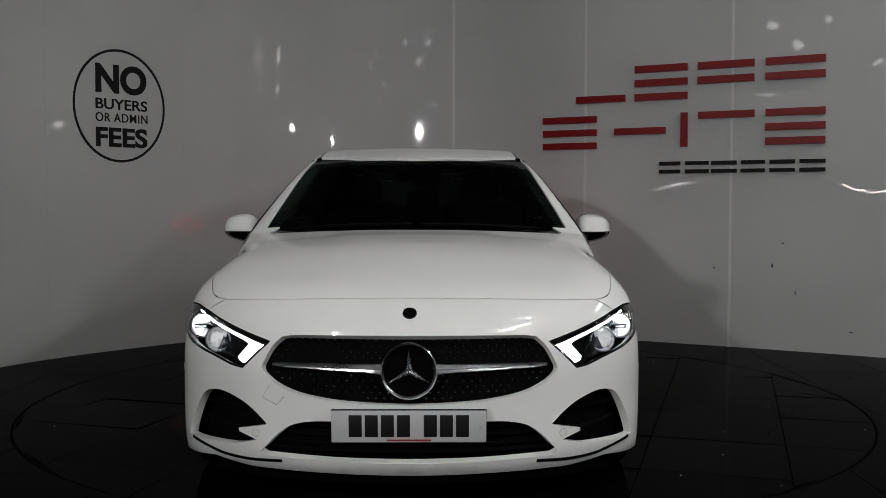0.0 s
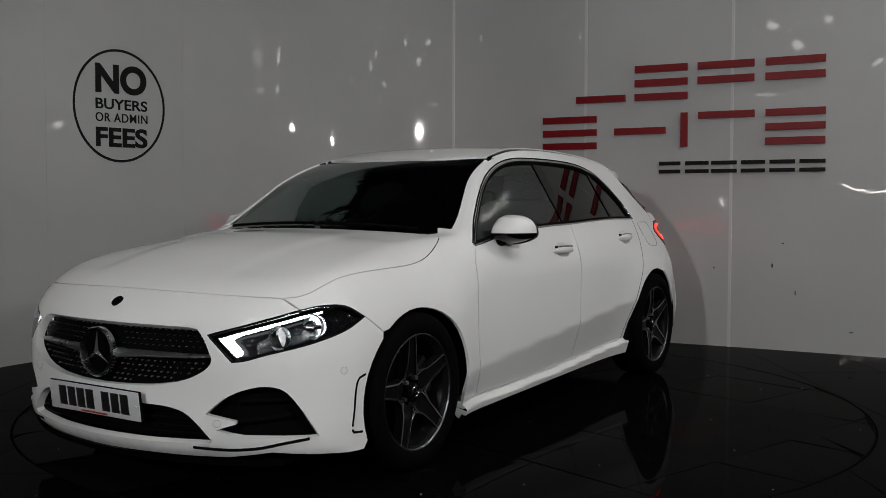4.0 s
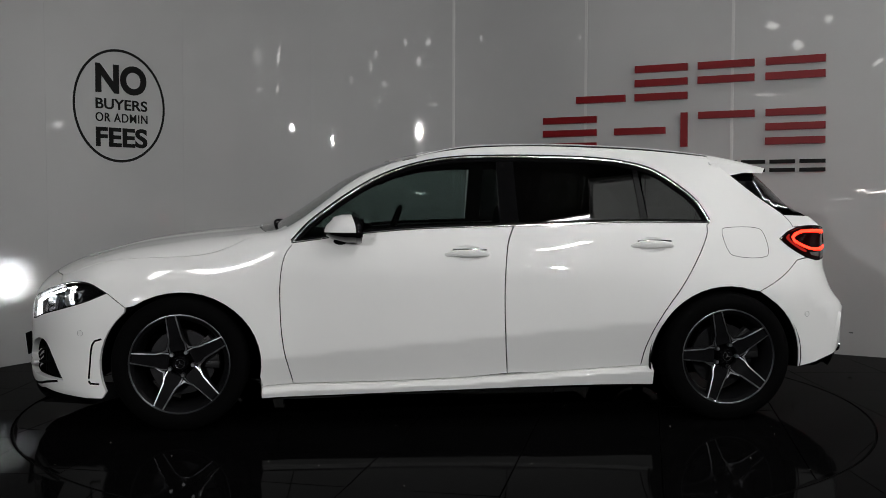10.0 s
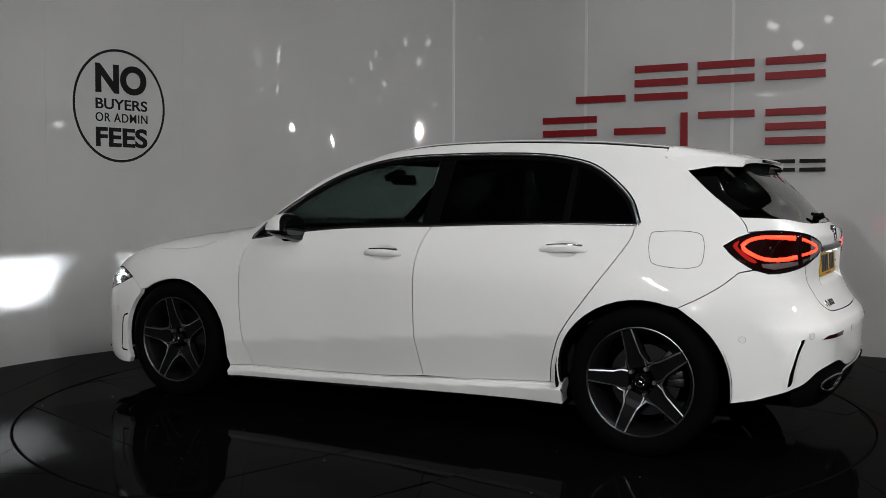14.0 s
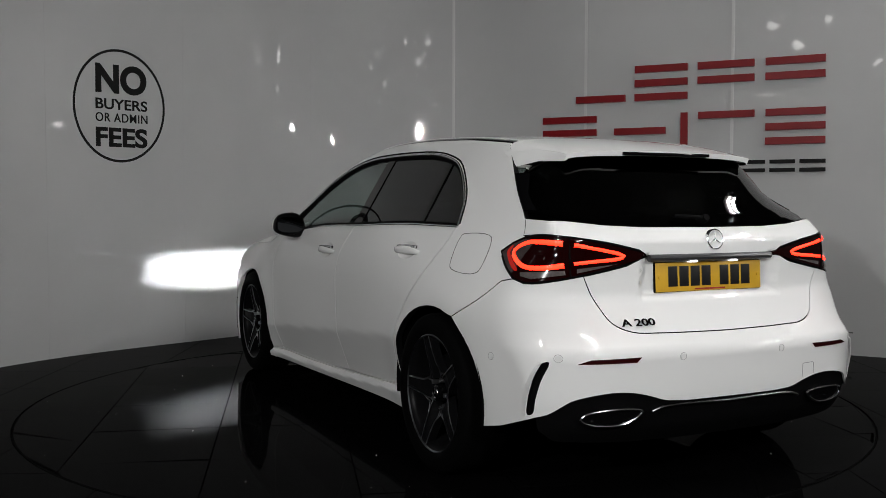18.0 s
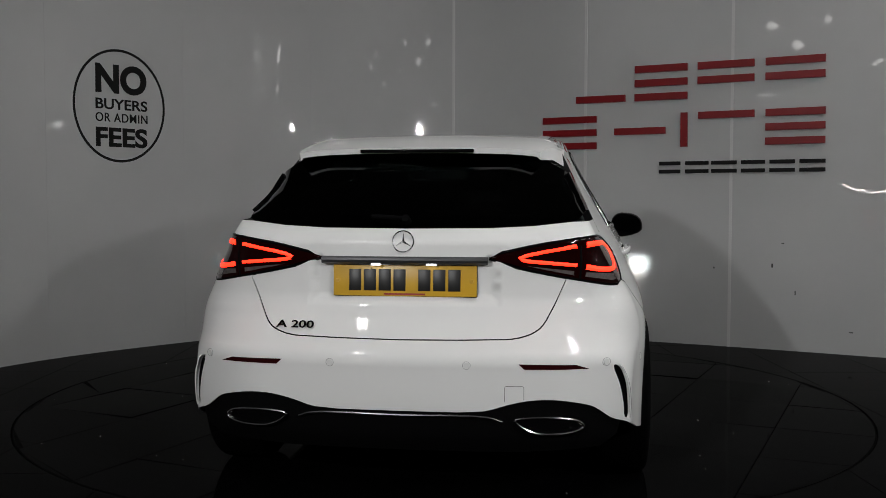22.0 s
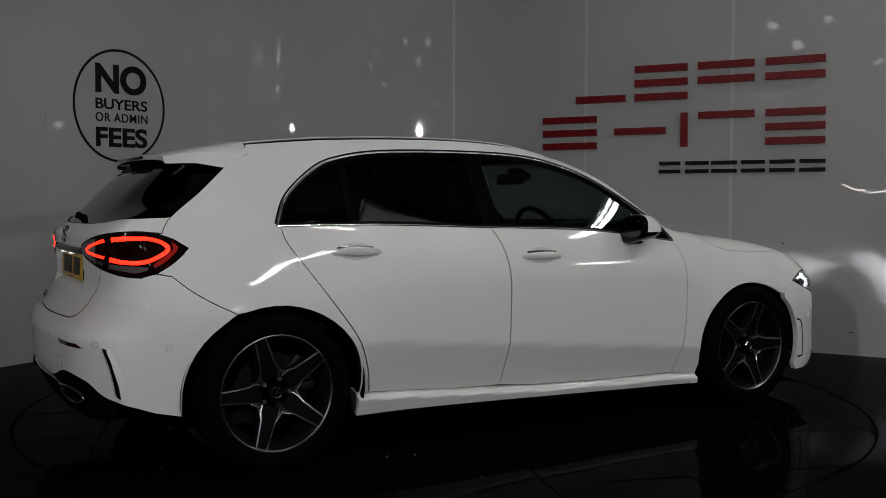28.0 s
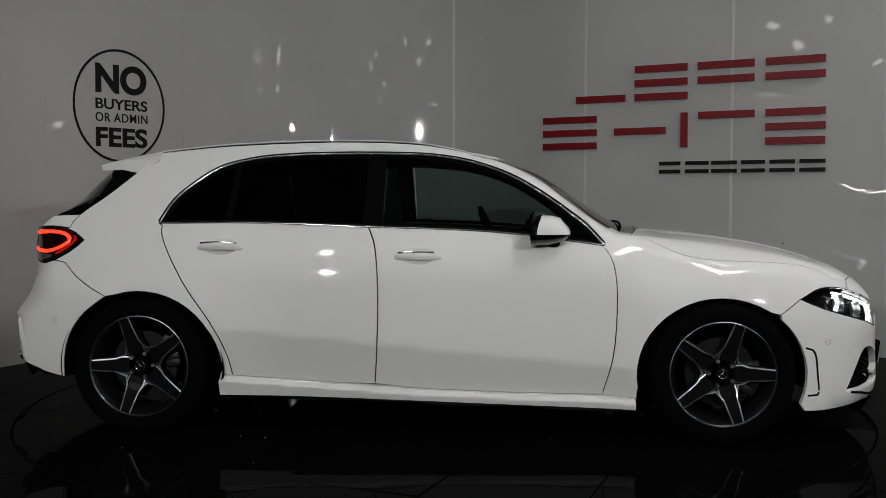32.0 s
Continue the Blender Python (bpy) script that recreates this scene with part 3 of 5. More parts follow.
wall = tagged(new("wall_curved"), "curved gloss white panelled showroom wall", "wall", kind="structure")
for i in range(9):
    bm = bmesh.new()
    wall_strip(bm, WALL_LINE[i * 8:i * 8 + 9], 0.0, PANEL_TOP, 0.05)
    smooth_along_wall(part("wall_panel", bm, WHITE_WALL, wall).data)

# the bed under the tiles, with a round hole for the turntable
RING = [(2.256 * math.cos(a), 2.256 * math.sin(a)) for a in np.linspace(0, 2 * math.pi, 97)[:-1]]


def floor_piece(sq, top, deep):
    """A rectangle of floor, cut where it meets the turntable."""
    bm = bmesh.new()
    if min(math.hypot(max(abs(x), 0), abs(y)) for x, y in sq) > 3.2 and len(sq) == 4 and abs(sq[0][0] - sq[1][0]) < 2:
        bm.faces.new([bm.verts.new((x, y, top)) for x, y in sq])
    else:
        v2, _, f2, *_ = delaunay_2d_cdt([Vector(p) for p in list(sq) + RING], [], [[0, 1, 2, 3], list(range(4, 100))], 0, 1e-6)
        vv = [bm.verts.new((v[0], v[1], top)) for v in v2]
        x0, x1, y0, y1 = min(p[0] for p in sq), max(p[0] for p in sq), min(p[1] for p in sq), max(p[1] for p in sq)
        for f in f2:
            c = sum((v2[i] for i in f), Vector((0, 0))) / len(f)
            if c.length > 2.252 and x0 < c.x < x1 and y0 < c.y < y1:
                bm.faces.new([vv[i] for i in f])
        bmesh.ops.delete(bm, geom=[v for v in bm.verts if not v.link_faces], context="VERTS")
    if not bm.faces:
        return bm
    bmesh.ops.recalc_face_normals(bm, faces=bm.faces[:])
    if bm.faces[:][0].normal.z < 0:
        bmesh.ops.reverse_faces(bm, faces=bm.faces[:])
    r = bmesh.ops.extrude_face_region(bm, geom=bm.faces[:])
    for v in r["geom"]:
        if isinstance(v, bmesh.types.BMVert):
            v.co.z = top - deep
    bmesh.ops.recalc_face_normals(bm, faces=bm.faces[:])
    return bm


floor = tagged(part("floor", floor_piece([(-7, -11), (7, -11), (7, 4.5), (-7, 4.5)], -0.006, 0.06), GROOVE, smooth=False), "polished near-black tiled showroom floor", "floor", kind="structure")
for i in range(-6, 7):
    for j in range(-10, 5):
        x0, y0 = i * 0.6 - 0.13, j * 0.6 + 0.21
        bm = floor_piece([(x0 + 0.002, y0 + 0.002), (x0 + 0.598, y0 + 0.002), (x0 + 0.598, y0 + 0.598), (x0 + 0.002, y0 + 0.598)], 0.0, 0.0055)
        if bm.faces:
            part("tile", bm, FLOOR_TILE, floor, smooth=False)
        else:
            bm.free()

turntable = tagged(new("turntable"), "round turntable with polished dark tiles, let into the floor", "turntable")
bm = bmesh.new()
revolve(bm, [(0.0, -0.008), (2.243, -0.008), (2.243, -0.05), (0.0, -0.05)], 96, "z")
revolve(bm, [(2.243, -0.001), (2.248, -0.001), (2.248, -0.05), (2.243, -0.05)], 96, "z", closed=True)
bmesh.ops.remove_doubles(bm, verts=bm.verts, dist=1e-5)
part("disc", bm, GROOVE, turntable, "dark steel turntable frame")


def clip_disc(poly, R):
    """A square cut by a circle about the origin."""
    out = []
    for (x1, y1), (x2, y2) in zip(poly, poly[1:] + poly[:1]):
        n = 6
        out += [(x1 + (x2 - x1) * i / n, y1 + (y2 - y1) * i / n) for i in range(n)]
    return [(x, y) if math.hypot(x, y) <= R else (x * R / math.hypot(x, y), y * R / math.hypot(x, y)) for x, y in out]


def lay_unevenly(bm, cx, cy):
    """Tilts a tile by a hair, as floors are laid."""
    a, b = random.gauss(0, 0.0035), random.gauss(0, 0.0035)
    for v in bm.verts:
        v.co.z += max(-0.0022, min(0.0022, a * (v.co.x - cx) + b * (v.co.y - cy)))


def tile_mesh(poly, top, deep=0.008):
    bm = bmesh.new()
    c = sum((Vector(p) for p in poly), Vector((0, 0))) / len(poly)
    a = [bm.verts.new((*(c + (Vector(p) - c) * 0.997), top)) for p in poly]
    m = [bm.verts.new((*p, top - 0.0015)) for p in poly]
    b = [bm.verts.new((*p, top - deep)) for p in poly]
    bm.faces.new(a)
    for A, B in ((a, m), (m, b)):
        for i in range(len(poly)):
            bm.faces.new((A[i], B[i], B[(i + 1) % len(poly)], A[(i + 1) % len(poly)]))
    bmesh.ops.recalc_face_normals(bm, faces=bm.faces[:])
    return bm


TILE_TURN, PITCH = radians(72.7), 0.60
c, s = math.cos(TILE_TURN), math.sin(TILE_TURN)
for i in range(-5, 6):
    for j in range(-5, 6):
        x0, y0 = -1.193 + 2 * PITCH + i * PITCH, -0.01 + j * PITCH
        g = 0.002
        sq = [(x0 + g, y0 + g), (x0 + PITCH - g, y0 + g), (x0 + PITCH - g, y0 + PITCH - g), (x0 + g, y0 + PITCH - g)]
        near = min(math.hypot(x, y) for x, y in sq)
        if near > 2.20 and math.hypot(x0 + PITCH / 2, y0 + PITCH / 2) > 2.2:
            continue
        poly = clip_disc([(c * x - s * y, s * x + c * y) for x, y in sq], 2.242)
        keep = [poly[0]]
        for p in poly[1:]:
            if math.hypot(p[0] - keep[-1][0], p[1] - keep[-1][1]) > 0.004:
                keep.append(p)
        if len(keep) > 3 and math.hypot(keep[0][0] - keep[-1][0], keep[0][1] - keep[-1][1]) > 0.004:
            bm = tile_mesh(keep, 0.0)
            lay_unevenly(bm, sum(p[0] for p in keep) / len(keep), sum(p[1] for p in keep) / len(keep))
            part("tile", bm, FLOOR_TILE, turntable, smooth=False)
# pale crumbs and flecks of dust lying on the turntable
bm = bmesh.new()
for k in range(46):
    a, r, q = random.uniform(0, 2 * math.pi), 2.2 * math.sqrt(random.random()), random.uniform(0.0015, 0.0035)
    v = [bm.verts.new((r * math.cos(a) + q * math.cos(a * 7 + t), r * math.sin(a) + q * math.sin(a * 7 + t), 0.0025)) for t in (0, 1.7, 3.1, 4.8)]
    top = bm.verts.new((r * math.cos(a), r * math.sin(a), 0.0025 + q))
    bm.faces.new(v)
    for i in range(4):
        bm.faces.new((v[i], v[(i + 1) % 4], top))
bmesh.ops.recalc_face_normals(bm, faces=bm.faces[:])
tagged(part("dust", bm, mat("pale_dust", (0.7, 0.69, 0.66), 0.5, noise_amt=0.2, scale=50), turntable, "pale crumbs of dust", smooth=False), kind="stuff")
bm = bmesh.new()
revolve(bm, [(2.2, -0.055), (2.3, -0.055), (2.3, -0.09), (2.2, -0.09)], 96, "z", closed=True)
tagged(part("turntable_groove", bm, GROOVE), "dark round gap about the turntable", "groove", kind="structure")

bm = bmesh.new()
box(bm, 0, -3.2, WALL_TOP + 0.05, 14, 16, 0.1)
tagged(part("ceiling", bm, mat("dark_ceiling", (0.025, 0.025, 0.025), 0.8, noise_amt=0.2), smooth=False), "plain dark showroom ceiling", "ceiling", kind="structure")
for nm, c, s in (("wall_back", (0, -10.9, 2.5), (14, 0.2, 5.0)), ("wall_west", (-6.9, -3.3, 2.5), (0.2, 15.4, 5.0)), ("wall_east", (6.9, -3.3, 2.5), (0.2, 15.4, 5.0)), ("wall_north", (0, 4.4, 2.5), (13.6, 0.2, 5.0))):
    bm = bmesh.new()
    box(bm, *c, *s)
    tagged(part(nm, bm, mat("dim_wall_paint", (0.022, 0.022, 0.023), 0.6, noise_amt=0.15, scale=2), smooth=False), "plain dim painted showroom wall", "wall", kind="structure")



# ---- wall fittings: positions run along the wall's foot line, from its left end ----
_w = np.array(WALL_LINE)
_s = np.concatenate([[0], np.cumsum(np.hypot(*np.diff(_w, axis=0).T))])


def on_wall(s, z, out=0.0):
    x, y = np.interp(s, _s, _w[:, 0]), np.interp(s, _s, _w[:, 1])
    a, b = [np.array([np.interp(s + d, _s, _w[:, 0]), np.interp(s + d, _s, _w[:, 1])]) for d in (-0.05, 0.05)]
    d = (b - a) / np.linalg.norm(b - a)
    return Vector((x + d[1] * out, y - d[0] * out, z))


def wall_plate(bm, s0, s1, z0, z1, thick, lift=0.0, n=4):
    """A flat bar that follows the wall."""
    cols = []
    for i in range(n + 1):
        s = s0 + (s1 - s0) * i / n
        cols.append([bm.verts.new(on_wall(s, z, o)) for z, o in ((z0, lift), (z1, lift), (z1, lift + thick), (z0, lift + thick))])
    for A, B in zip(cols, cols[1:]):
        for k in range(4):
            bm.faces.new((A[k], A[(k + 1) % 4], B[(k + 1) % 4], B[k]))
    bm.faces.new(cols[0])
    bm.faces.new(list(reversed(cols[-1])))
    bmesh.ops.recalc_face_normals(bm, faces=bm.faces[:])


SEAM_TRIM = mat("white_joint_strip", (0.54, 0.54, 0.53), 0.25, noise_amt=0.05, scale=4)
for i, s in enumerate(_s[8:72:8]):
    bm = bmesh.new()
    if i < 4:
        wall_plate(bm, s - 0.003, s + 0.003, 0.0, PANEL_TOP - 0.01, 0.0015, -0.0005, 1)
    else:
        wall_plate(bm, s - 0.011, s + 0.011, 0.0, PANEL_TOP - 0.01, 0.005, 0.0, 1)
    part("joint_strip", bm, WHITE_WALL if i < 4 else SEAM_TRIM, wall, smooth=False)

# round sign with lettering
sign = tagged(new("round_sign"), "thin black ring sign with bold black lettering on the wall", "sign")
bm = bmesh.new()
k, rings = 72, []
for q, o in ((1.0, 0.002), (1.0, 0.005), (0.955, 0.005), (0.955, 0.002)):
    rings.append([bm.verts.new(on_wall(2.298 + 0.374 * q * math.cos(2 * math.pi * i / k), 1.815 + 0.417 * q * math.sin(2 * math.pi * i / k), o)) for i in range(k)])
for j in range(4):
    A, B = rings[j], rings[(j + 1) % 4]
    for i in range(k):
        bm.faces.new((A[i], A[(i + 1) % k], B[(i + 1) % k], B[i]))
bmesh.ops.recalc_face_normals(bm, faces=bm.faces[:])
part("ring", bm, BLACK_PAINT, sign, smooth=False)


def wall_text(body, s0, s1, z0, z1, name, bold, space=1.0):
    cu = bpy.data.curves.new(name, "FONT")
    cu.body, cu.size, cu.extrude, cu.offset = body, 1.0, 0.002, bold
    cu.resolution_u, cu.space_character = 6, space
    tmp = new(name + "_source", cu)
    me = bpy.data.meshes.new_from_object(tmp)
    bpy.data.objects.remove(tmp)
    xs, ys = [v.co.x for v in me.vertices], [v.co.y for v in me.vertices]
    x0, x1, y0, y1 = min(xs), max(xs), min(ys), max(ys)
    for v in me.vertices:
        v.co = on_wall(s0 + (s1 - s0) * (v.co.x - x0) / (x1 - x0), z0 + (z1 - z0) * (v.co.y - y0) / (y1 - y0), 0.004 + v.co.z)
    me.materials.append(BLACK_PAINT)
    ob = new(name, me)
    ob.parent = sign


wall_text("NO", 2.106, 2.520, 1.902, 2.119, "lettering", 0.042)
wall_text("BUYERS", 2.105, 2.524, 1.786, 1.865, "lettering", 0.018)
wall_text("OR ADMIN", 2.103, 2.525, 1.694, 1.760, "lettering", 0.008, 1.1)
wall_text("FEES", 2.104, 2.522, 1.510, 1.655, "lettering", 0.032)

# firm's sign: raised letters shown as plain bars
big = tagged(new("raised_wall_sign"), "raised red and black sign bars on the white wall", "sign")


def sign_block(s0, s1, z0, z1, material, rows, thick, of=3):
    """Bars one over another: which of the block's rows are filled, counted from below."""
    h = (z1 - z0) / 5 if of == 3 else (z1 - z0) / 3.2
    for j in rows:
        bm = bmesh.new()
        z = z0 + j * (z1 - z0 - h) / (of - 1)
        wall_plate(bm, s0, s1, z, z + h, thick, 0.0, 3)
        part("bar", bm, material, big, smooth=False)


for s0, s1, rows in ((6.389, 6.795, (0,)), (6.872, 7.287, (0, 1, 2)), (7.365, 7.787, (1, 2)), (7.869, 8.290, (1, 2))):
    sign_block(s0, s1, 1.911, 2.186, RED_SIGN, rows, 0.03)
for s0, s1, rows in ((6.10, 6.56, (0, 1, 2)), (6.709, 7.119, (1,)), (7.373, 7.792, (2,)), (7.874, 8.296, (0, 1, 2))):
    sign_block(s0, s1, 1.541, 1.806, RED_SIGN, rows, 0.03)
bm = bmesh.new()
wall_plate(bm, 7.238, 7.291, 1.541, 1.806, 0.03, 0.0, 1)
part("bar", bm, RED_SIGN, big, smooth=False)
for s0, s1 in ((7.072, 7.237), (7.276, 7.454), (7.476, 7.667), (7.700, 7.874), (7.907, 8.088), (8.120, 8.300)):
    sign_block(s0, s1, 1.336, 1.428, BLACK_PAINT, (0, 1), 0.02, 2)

# ---- ceiling lights ----
TUBE_GLOW = mat("tube_glow", (1, 1, 1), 0.4, emit=48.0, emit_color=(1.0, 0.98, 0.95))
SPOT_GLOW = mat("spot_glow", (1, 1, 1), 0.4, emit=45.0, emit_color=(1.0, 0.99, 0.97))
METAL_WHITE = mat("white_lamp_housing", (0.7, 0.7, 0.7), 0.4, noise_amt=0.05)


def batten(x, y, z, turn, length=1.5):
    b = tagged(new("twin_tube_light"), "white ceiling batten with two lit tubes", "ceiling light", "ceiling battens")
    bm = bmesh.new()
    box(bm, 0, 0, 0.05, length, 0.16, 0.06, 0.01)
    cyl(bm, (-length * 0.4, 0, 0.08), (-length * 0.4, 0, WALL_TOP - z), 0.008, seg=8)
    cyl(bm, (length * 0.4, 0, 0.08), (length * 0.4, 0, WALL_TOP - z), 0.008, seg=8)
    part("housing", bm, METAL_WHITE, b)
    for o in (-0.06, 0.06):
        bm = bmesh.new()
        cyl(bm, (-length / 2 + 0.02, o, 0), (length / 2 - 0.02, o, 0), 0.019, seg=12)
        part("tube", bm, TUBE_GLOW, b, "lit white tube")
    b.matrix_basis = pose(x, y, z, 0, 0, turn)
    return b


def spot_lamp(x, y, z, tx, ty, tz, watts, wide=1.0):
    s = tagged(new("spot_lamp"), "small white hanging spot lamp, lit", "spot lamp", "showroom spots")
    bm = bmesh.new()
    revolve(bm, [(0.02, 0.12), (0.07, 0.10), (0.085, 0.0), (0.080, -0.005), (0.0, 0.01)], 20, "z")
    part("shade", bm, METAL_WHITE, s)
    bm = bmesh.new()
    m = look((x, y, z), (tx, ty, tz)).inverted()
    cyl(bm, m @ Vector((x, y, z + 0.05)), m @ Vector((x, y, WALL_TOP)), 0.010, seg=8)
    part("rod", bm, METAL_WHITE, s)
    bm = bmesh.new()
    revolve(bm, [(0.0, -0.012), (0.05, -0.008), (0.072, 0.0), (0.0, 0.004)], 20, "z")
    bmesh.ops.remove_doubles(bm, verts=bm.verts, dist=1e-5)
    part("bulb", bm, SPOT_GLOW, s, "glaring bulb")
    for ob in s.children:
        if wide != 1.0 and not ob.name.startswith("rod"):
            for v in ob.data.vertices:
                v.co.x *= wide
    s.matrix_basis = look((x, y, z), (tx, ty, tz))
    d = Vector((tx - x, ty - y, tz - z)).normalized()
    if watts:
        area_lamp("spot_light", Vector((x, y, z)) + d * 0.03, (tx, ty, tz), 0.13, 0.13, watts)
    return s


BATTENS = [(-2.3, -5.2, 4.92, 70, 8), (2.25, -4.0, 4.8, 75, 30), (4.75, -0.60, 4.6, 110, 46)]
for x, y, z, a, watts in BATTENS:
    batten(x, y, z, a)
    if not watts:
        continue
    lamp = area_lamp("tube_light", (x, y, z - 0.03), (x, y + 0.001, 0), 1.0, 0.04, watts)
    lamp.matrix_world = pose(x, y, z - 0.03, 22, 0, a)
spot_lamp(2.29, -5.38, 2.22, -0.97, 2.98, 1.64, 44)
spot_lamp(-2.53, -7.30, 2.51, -0.22, 3.02, 1.72, 114)
spot_lamp(5.50, -2.27, 2.40, -1.3, 2.85, 1.74, 8, 4.5)


# unseen glowing boxes, added to mirror as pale marks in the wall's gloss, and a bent tube behind the camera's back
MARK_GLOW = mat("wall_mark_glow", (0.9, 0.9, 0.88), 0.5, emit=5.0, emit_color=(1.0, 0.98, 0.95), noise_amt=0.1, scale=20)


def pendant(x, y, z, w, h, lean):
    p = tagged(new("pendant_light"), "small glowing box on a rod, added for a mirrored wall mark", "pendant lamp", "showroom pendants")
    bm = bmesh.new()
    box(bm, 0, 0, 0, w, 0.03, h, 0.012, Matrix.Rotation(radians(lean), 4, "Y"))
    part("shade", bm, MARK_GLOW, p, "dimly glowing box")
    bm = bmesh.new()
    cyl(bm, (0, 0, h * 0.4), (0, 0, WALL_TOP - z), 0.004, seg=8)
    part("rod", bm, METAL_WHITE, p)
    p.matrix_basis = pose(x, y, z)


# each box is set where its reflection gives one pale mark on the wall
for args in ((-1.37, -3.8, 3.64, 0.08, 0.10, 10), (-1.94, -3.65, 3.63, 0.12, 0.09, 30), (-0.28, -3.89, 3.27, 0.06, 0.16, 20), (-0.77, -3.91, 2.98, 0.15, 0.05, -25),
             (1.48, -3.53, 2.69, 0.05, 0.12, 25), (-1.71, -3.74, 3.33, 0.10, 0.12, -30), (-0.48, -3.89, 3.44, 0.05, 0.14, -15), (-3.49, -2.97, 2.69, 0.16, 0.04, 8),
             (-4.05, -2.44, 3.66, 0.10, 0.12, 0), (0.55, -3.8, 3.05, 0.06, 0.13, 25), (0.10, -3.8, 2.78, 0.08, 0.07, 40), (5.5, -0.72, 3.50, 0.50, 0.26, 0), (5.5, -0.60, 2.95, 0.45, 0.10, 0), (-2.12, -3.8, 2.68, 0.22, 0.035, 6)):
    pendant(*args)

# a frosted light panel in the ceiling and a short batten under it, mirrored in the car's windows
panel_light = tagged(new("ceiling_light_panel"), "large frosted ceiling light panel, dimly lit", "ceiling light")
bm = bmesh.new()
for y in (-0.55, 0.55):
    box(bm, 0, y, 0, 2.1, 0.04, 0.06, 0.006)
for x in (-1.03, 1.03):
    box(bm, x, 0, 0, 0.04, 1.06, 0.06, 0.006)
part("frame", bm, METAL_WHITE, panel_light)
PANE_GLOW = mat("frosted_panel_glow", (0.8, 0.8, 0.79), 0.6, emit=0.75, emit_color=(0.97, 1.0, 0.97), noise_amt=0.15, scale=6)
for k in range(3):
    bm = bmesh.new()
    box(bm, -0.68 + 0.68 * k, 0, 0.012, 0.665, 1.05, 0.02, 0.004)
    part("diffuser", bm, PANE_GLOW, panel_light, "softly glowing frosted pane")
panel_light.matrix_basis = pose(3.35, -2.38, WALL_TOP - 0.034, 0, 0, 16)
batten(2.0, -2.60, 4.80, 22, 0.6)

wave = tagged(new("wavy_tube_light"), "thin wavy lit tube hanging on two rods", "tube light")
WAVE_GLOW = mat("wavy_tube_glow", (1, 1, 1), 0.4, emit=30.0, emit_color=(1.0, 0.90, 0.84))
bm = bmesh.new()
tube(bm, spline([(-2.49, -5.62, 1.42), (-2.39, -5.68, 1.34), (-2.31, -5.74, 1.315), (-2.27, -5.77, 1.325), (-2.24, -5.78, 1.27), (-2.16, -5.84, 1.28), (-2.03, -5.92, 1.315)], 5), 0.012, 8)
part("tube", bm, WAVE_GLOW, wave, "lit wavy tube")
for x, y, z in ((-2.45, -5.64, 1.39), (-2.08, -5.89, 1.30)):
    bm = bmesh.new()
    cyl(bm, (x, y, z), (x, y, WALL_TOP), 0.004, seg=8)
    part("rod", bm, METAL_WHITE, wave)
SCUFF = mat("wall_scuff_mark", (0.05, 0.05, 0.05), 0.7)
for s, z, ds, dz in ((7.93, 0.62, 0.012, 0.03), (8.10, 0.42, 0.008, 0.03), (8.48, 0.16, 0.03, 0.008), (7.50, 0.60, 0.01, 0.012), (8.52, 2.62, 0.006, 0.025), (0.98, 0.75, 0.01, 0.02), (8.00, 0.80, 0.02, 0.006)):
    bm = bmesh.new()
    wall_plate(bm, s, s + ds, z, z + dz, 0.0008, 0.0, 1)
    part("scuff", bm, SCUFF, wall, "dark scuff mark", smooth=False)


# ======== car details ========
DRL = mat("daytime_light", (1, 1, 1), 0.3, emit=4.5, emit_color=(0.93, 0.97, 1.0))
BEAM = mat("headlamp_beam", (1, 1, 1), 0.3, emit=260000.0, emit_color=(0.93, 0.96, 1.0))
RED_GLOW = mat("red_tail_glow", (0.9, 0.05, 0.02), 0.3, emit=7.0, emit_color=(1.0, 0.011, 0.004))
RED_LENS = mat("dark_red_lens", (0.006, 0.0005, 0.0007), 0.06, emit=0.002, emit_color=(1.0, 0.03, 0.02), coat=1.0, rough_var=0.03, scale=30)
REFLECTOR = mat("dark_red_reflector", (0.025, 0.002, 0.0025), 0.25, coat=0.5, noise_amt=0.3, scale=200)
SMOKE = mat("smoky_clear_lens", (0.10, 0.085, 0.085), 0.15, coat=1.0, noise_amt=0.5, scale=90)
YELLOW = mat("yellow_plate", (0.62, 0.36, 0.03), 0.35, noise_amt=0.05, scale=20)
WHITE_PLATE = mat("white_plate", (0.55, 0.55, 0.56), 0.35, noise_amt=0.05, scale=20)
PLATE_LAMP = mat("plate_lamp", (1, 1, 1), 0.3, emit=1.2, emit_color=(0.95, 0.97, 1))
SEAT = mat("black_seat_cloth", (0.010, 0.010, 0.011), 0.8, noise_amt=0.3, scale=60, bump=0.3, bump_scale=300)
DIM_RED = mat("dim_red_lamp", (0.10, 0.004, 0.004), 0.2, emit=0.22, emit_color=(1.0, 0.03, 0.015))
BOWL_GLOW = mat("lit_bowl_glow", (0.8, 0.8, 0.82), 0.2, emit=2.2, emit_color=(0.93, 0.97, 1.0), noise_amt=0.3, scale=50)
TRIM_BRIGHT = mat("bright_window_trim", (0.72, 0.73, 0.74), 0.22, metal=1.0, rough_var=0.05, scale=30)
# faint glow put into the unlit projector's lens so the glass looks bright
LENS_GLOW = mat("projector_lens_glow", (0.6, 0.62, 0.65), 0.12, emit=0.12, emit_color=(0.93, 0.97, 1.0), noise_amt=0.8, scale=60, coat=1.0)
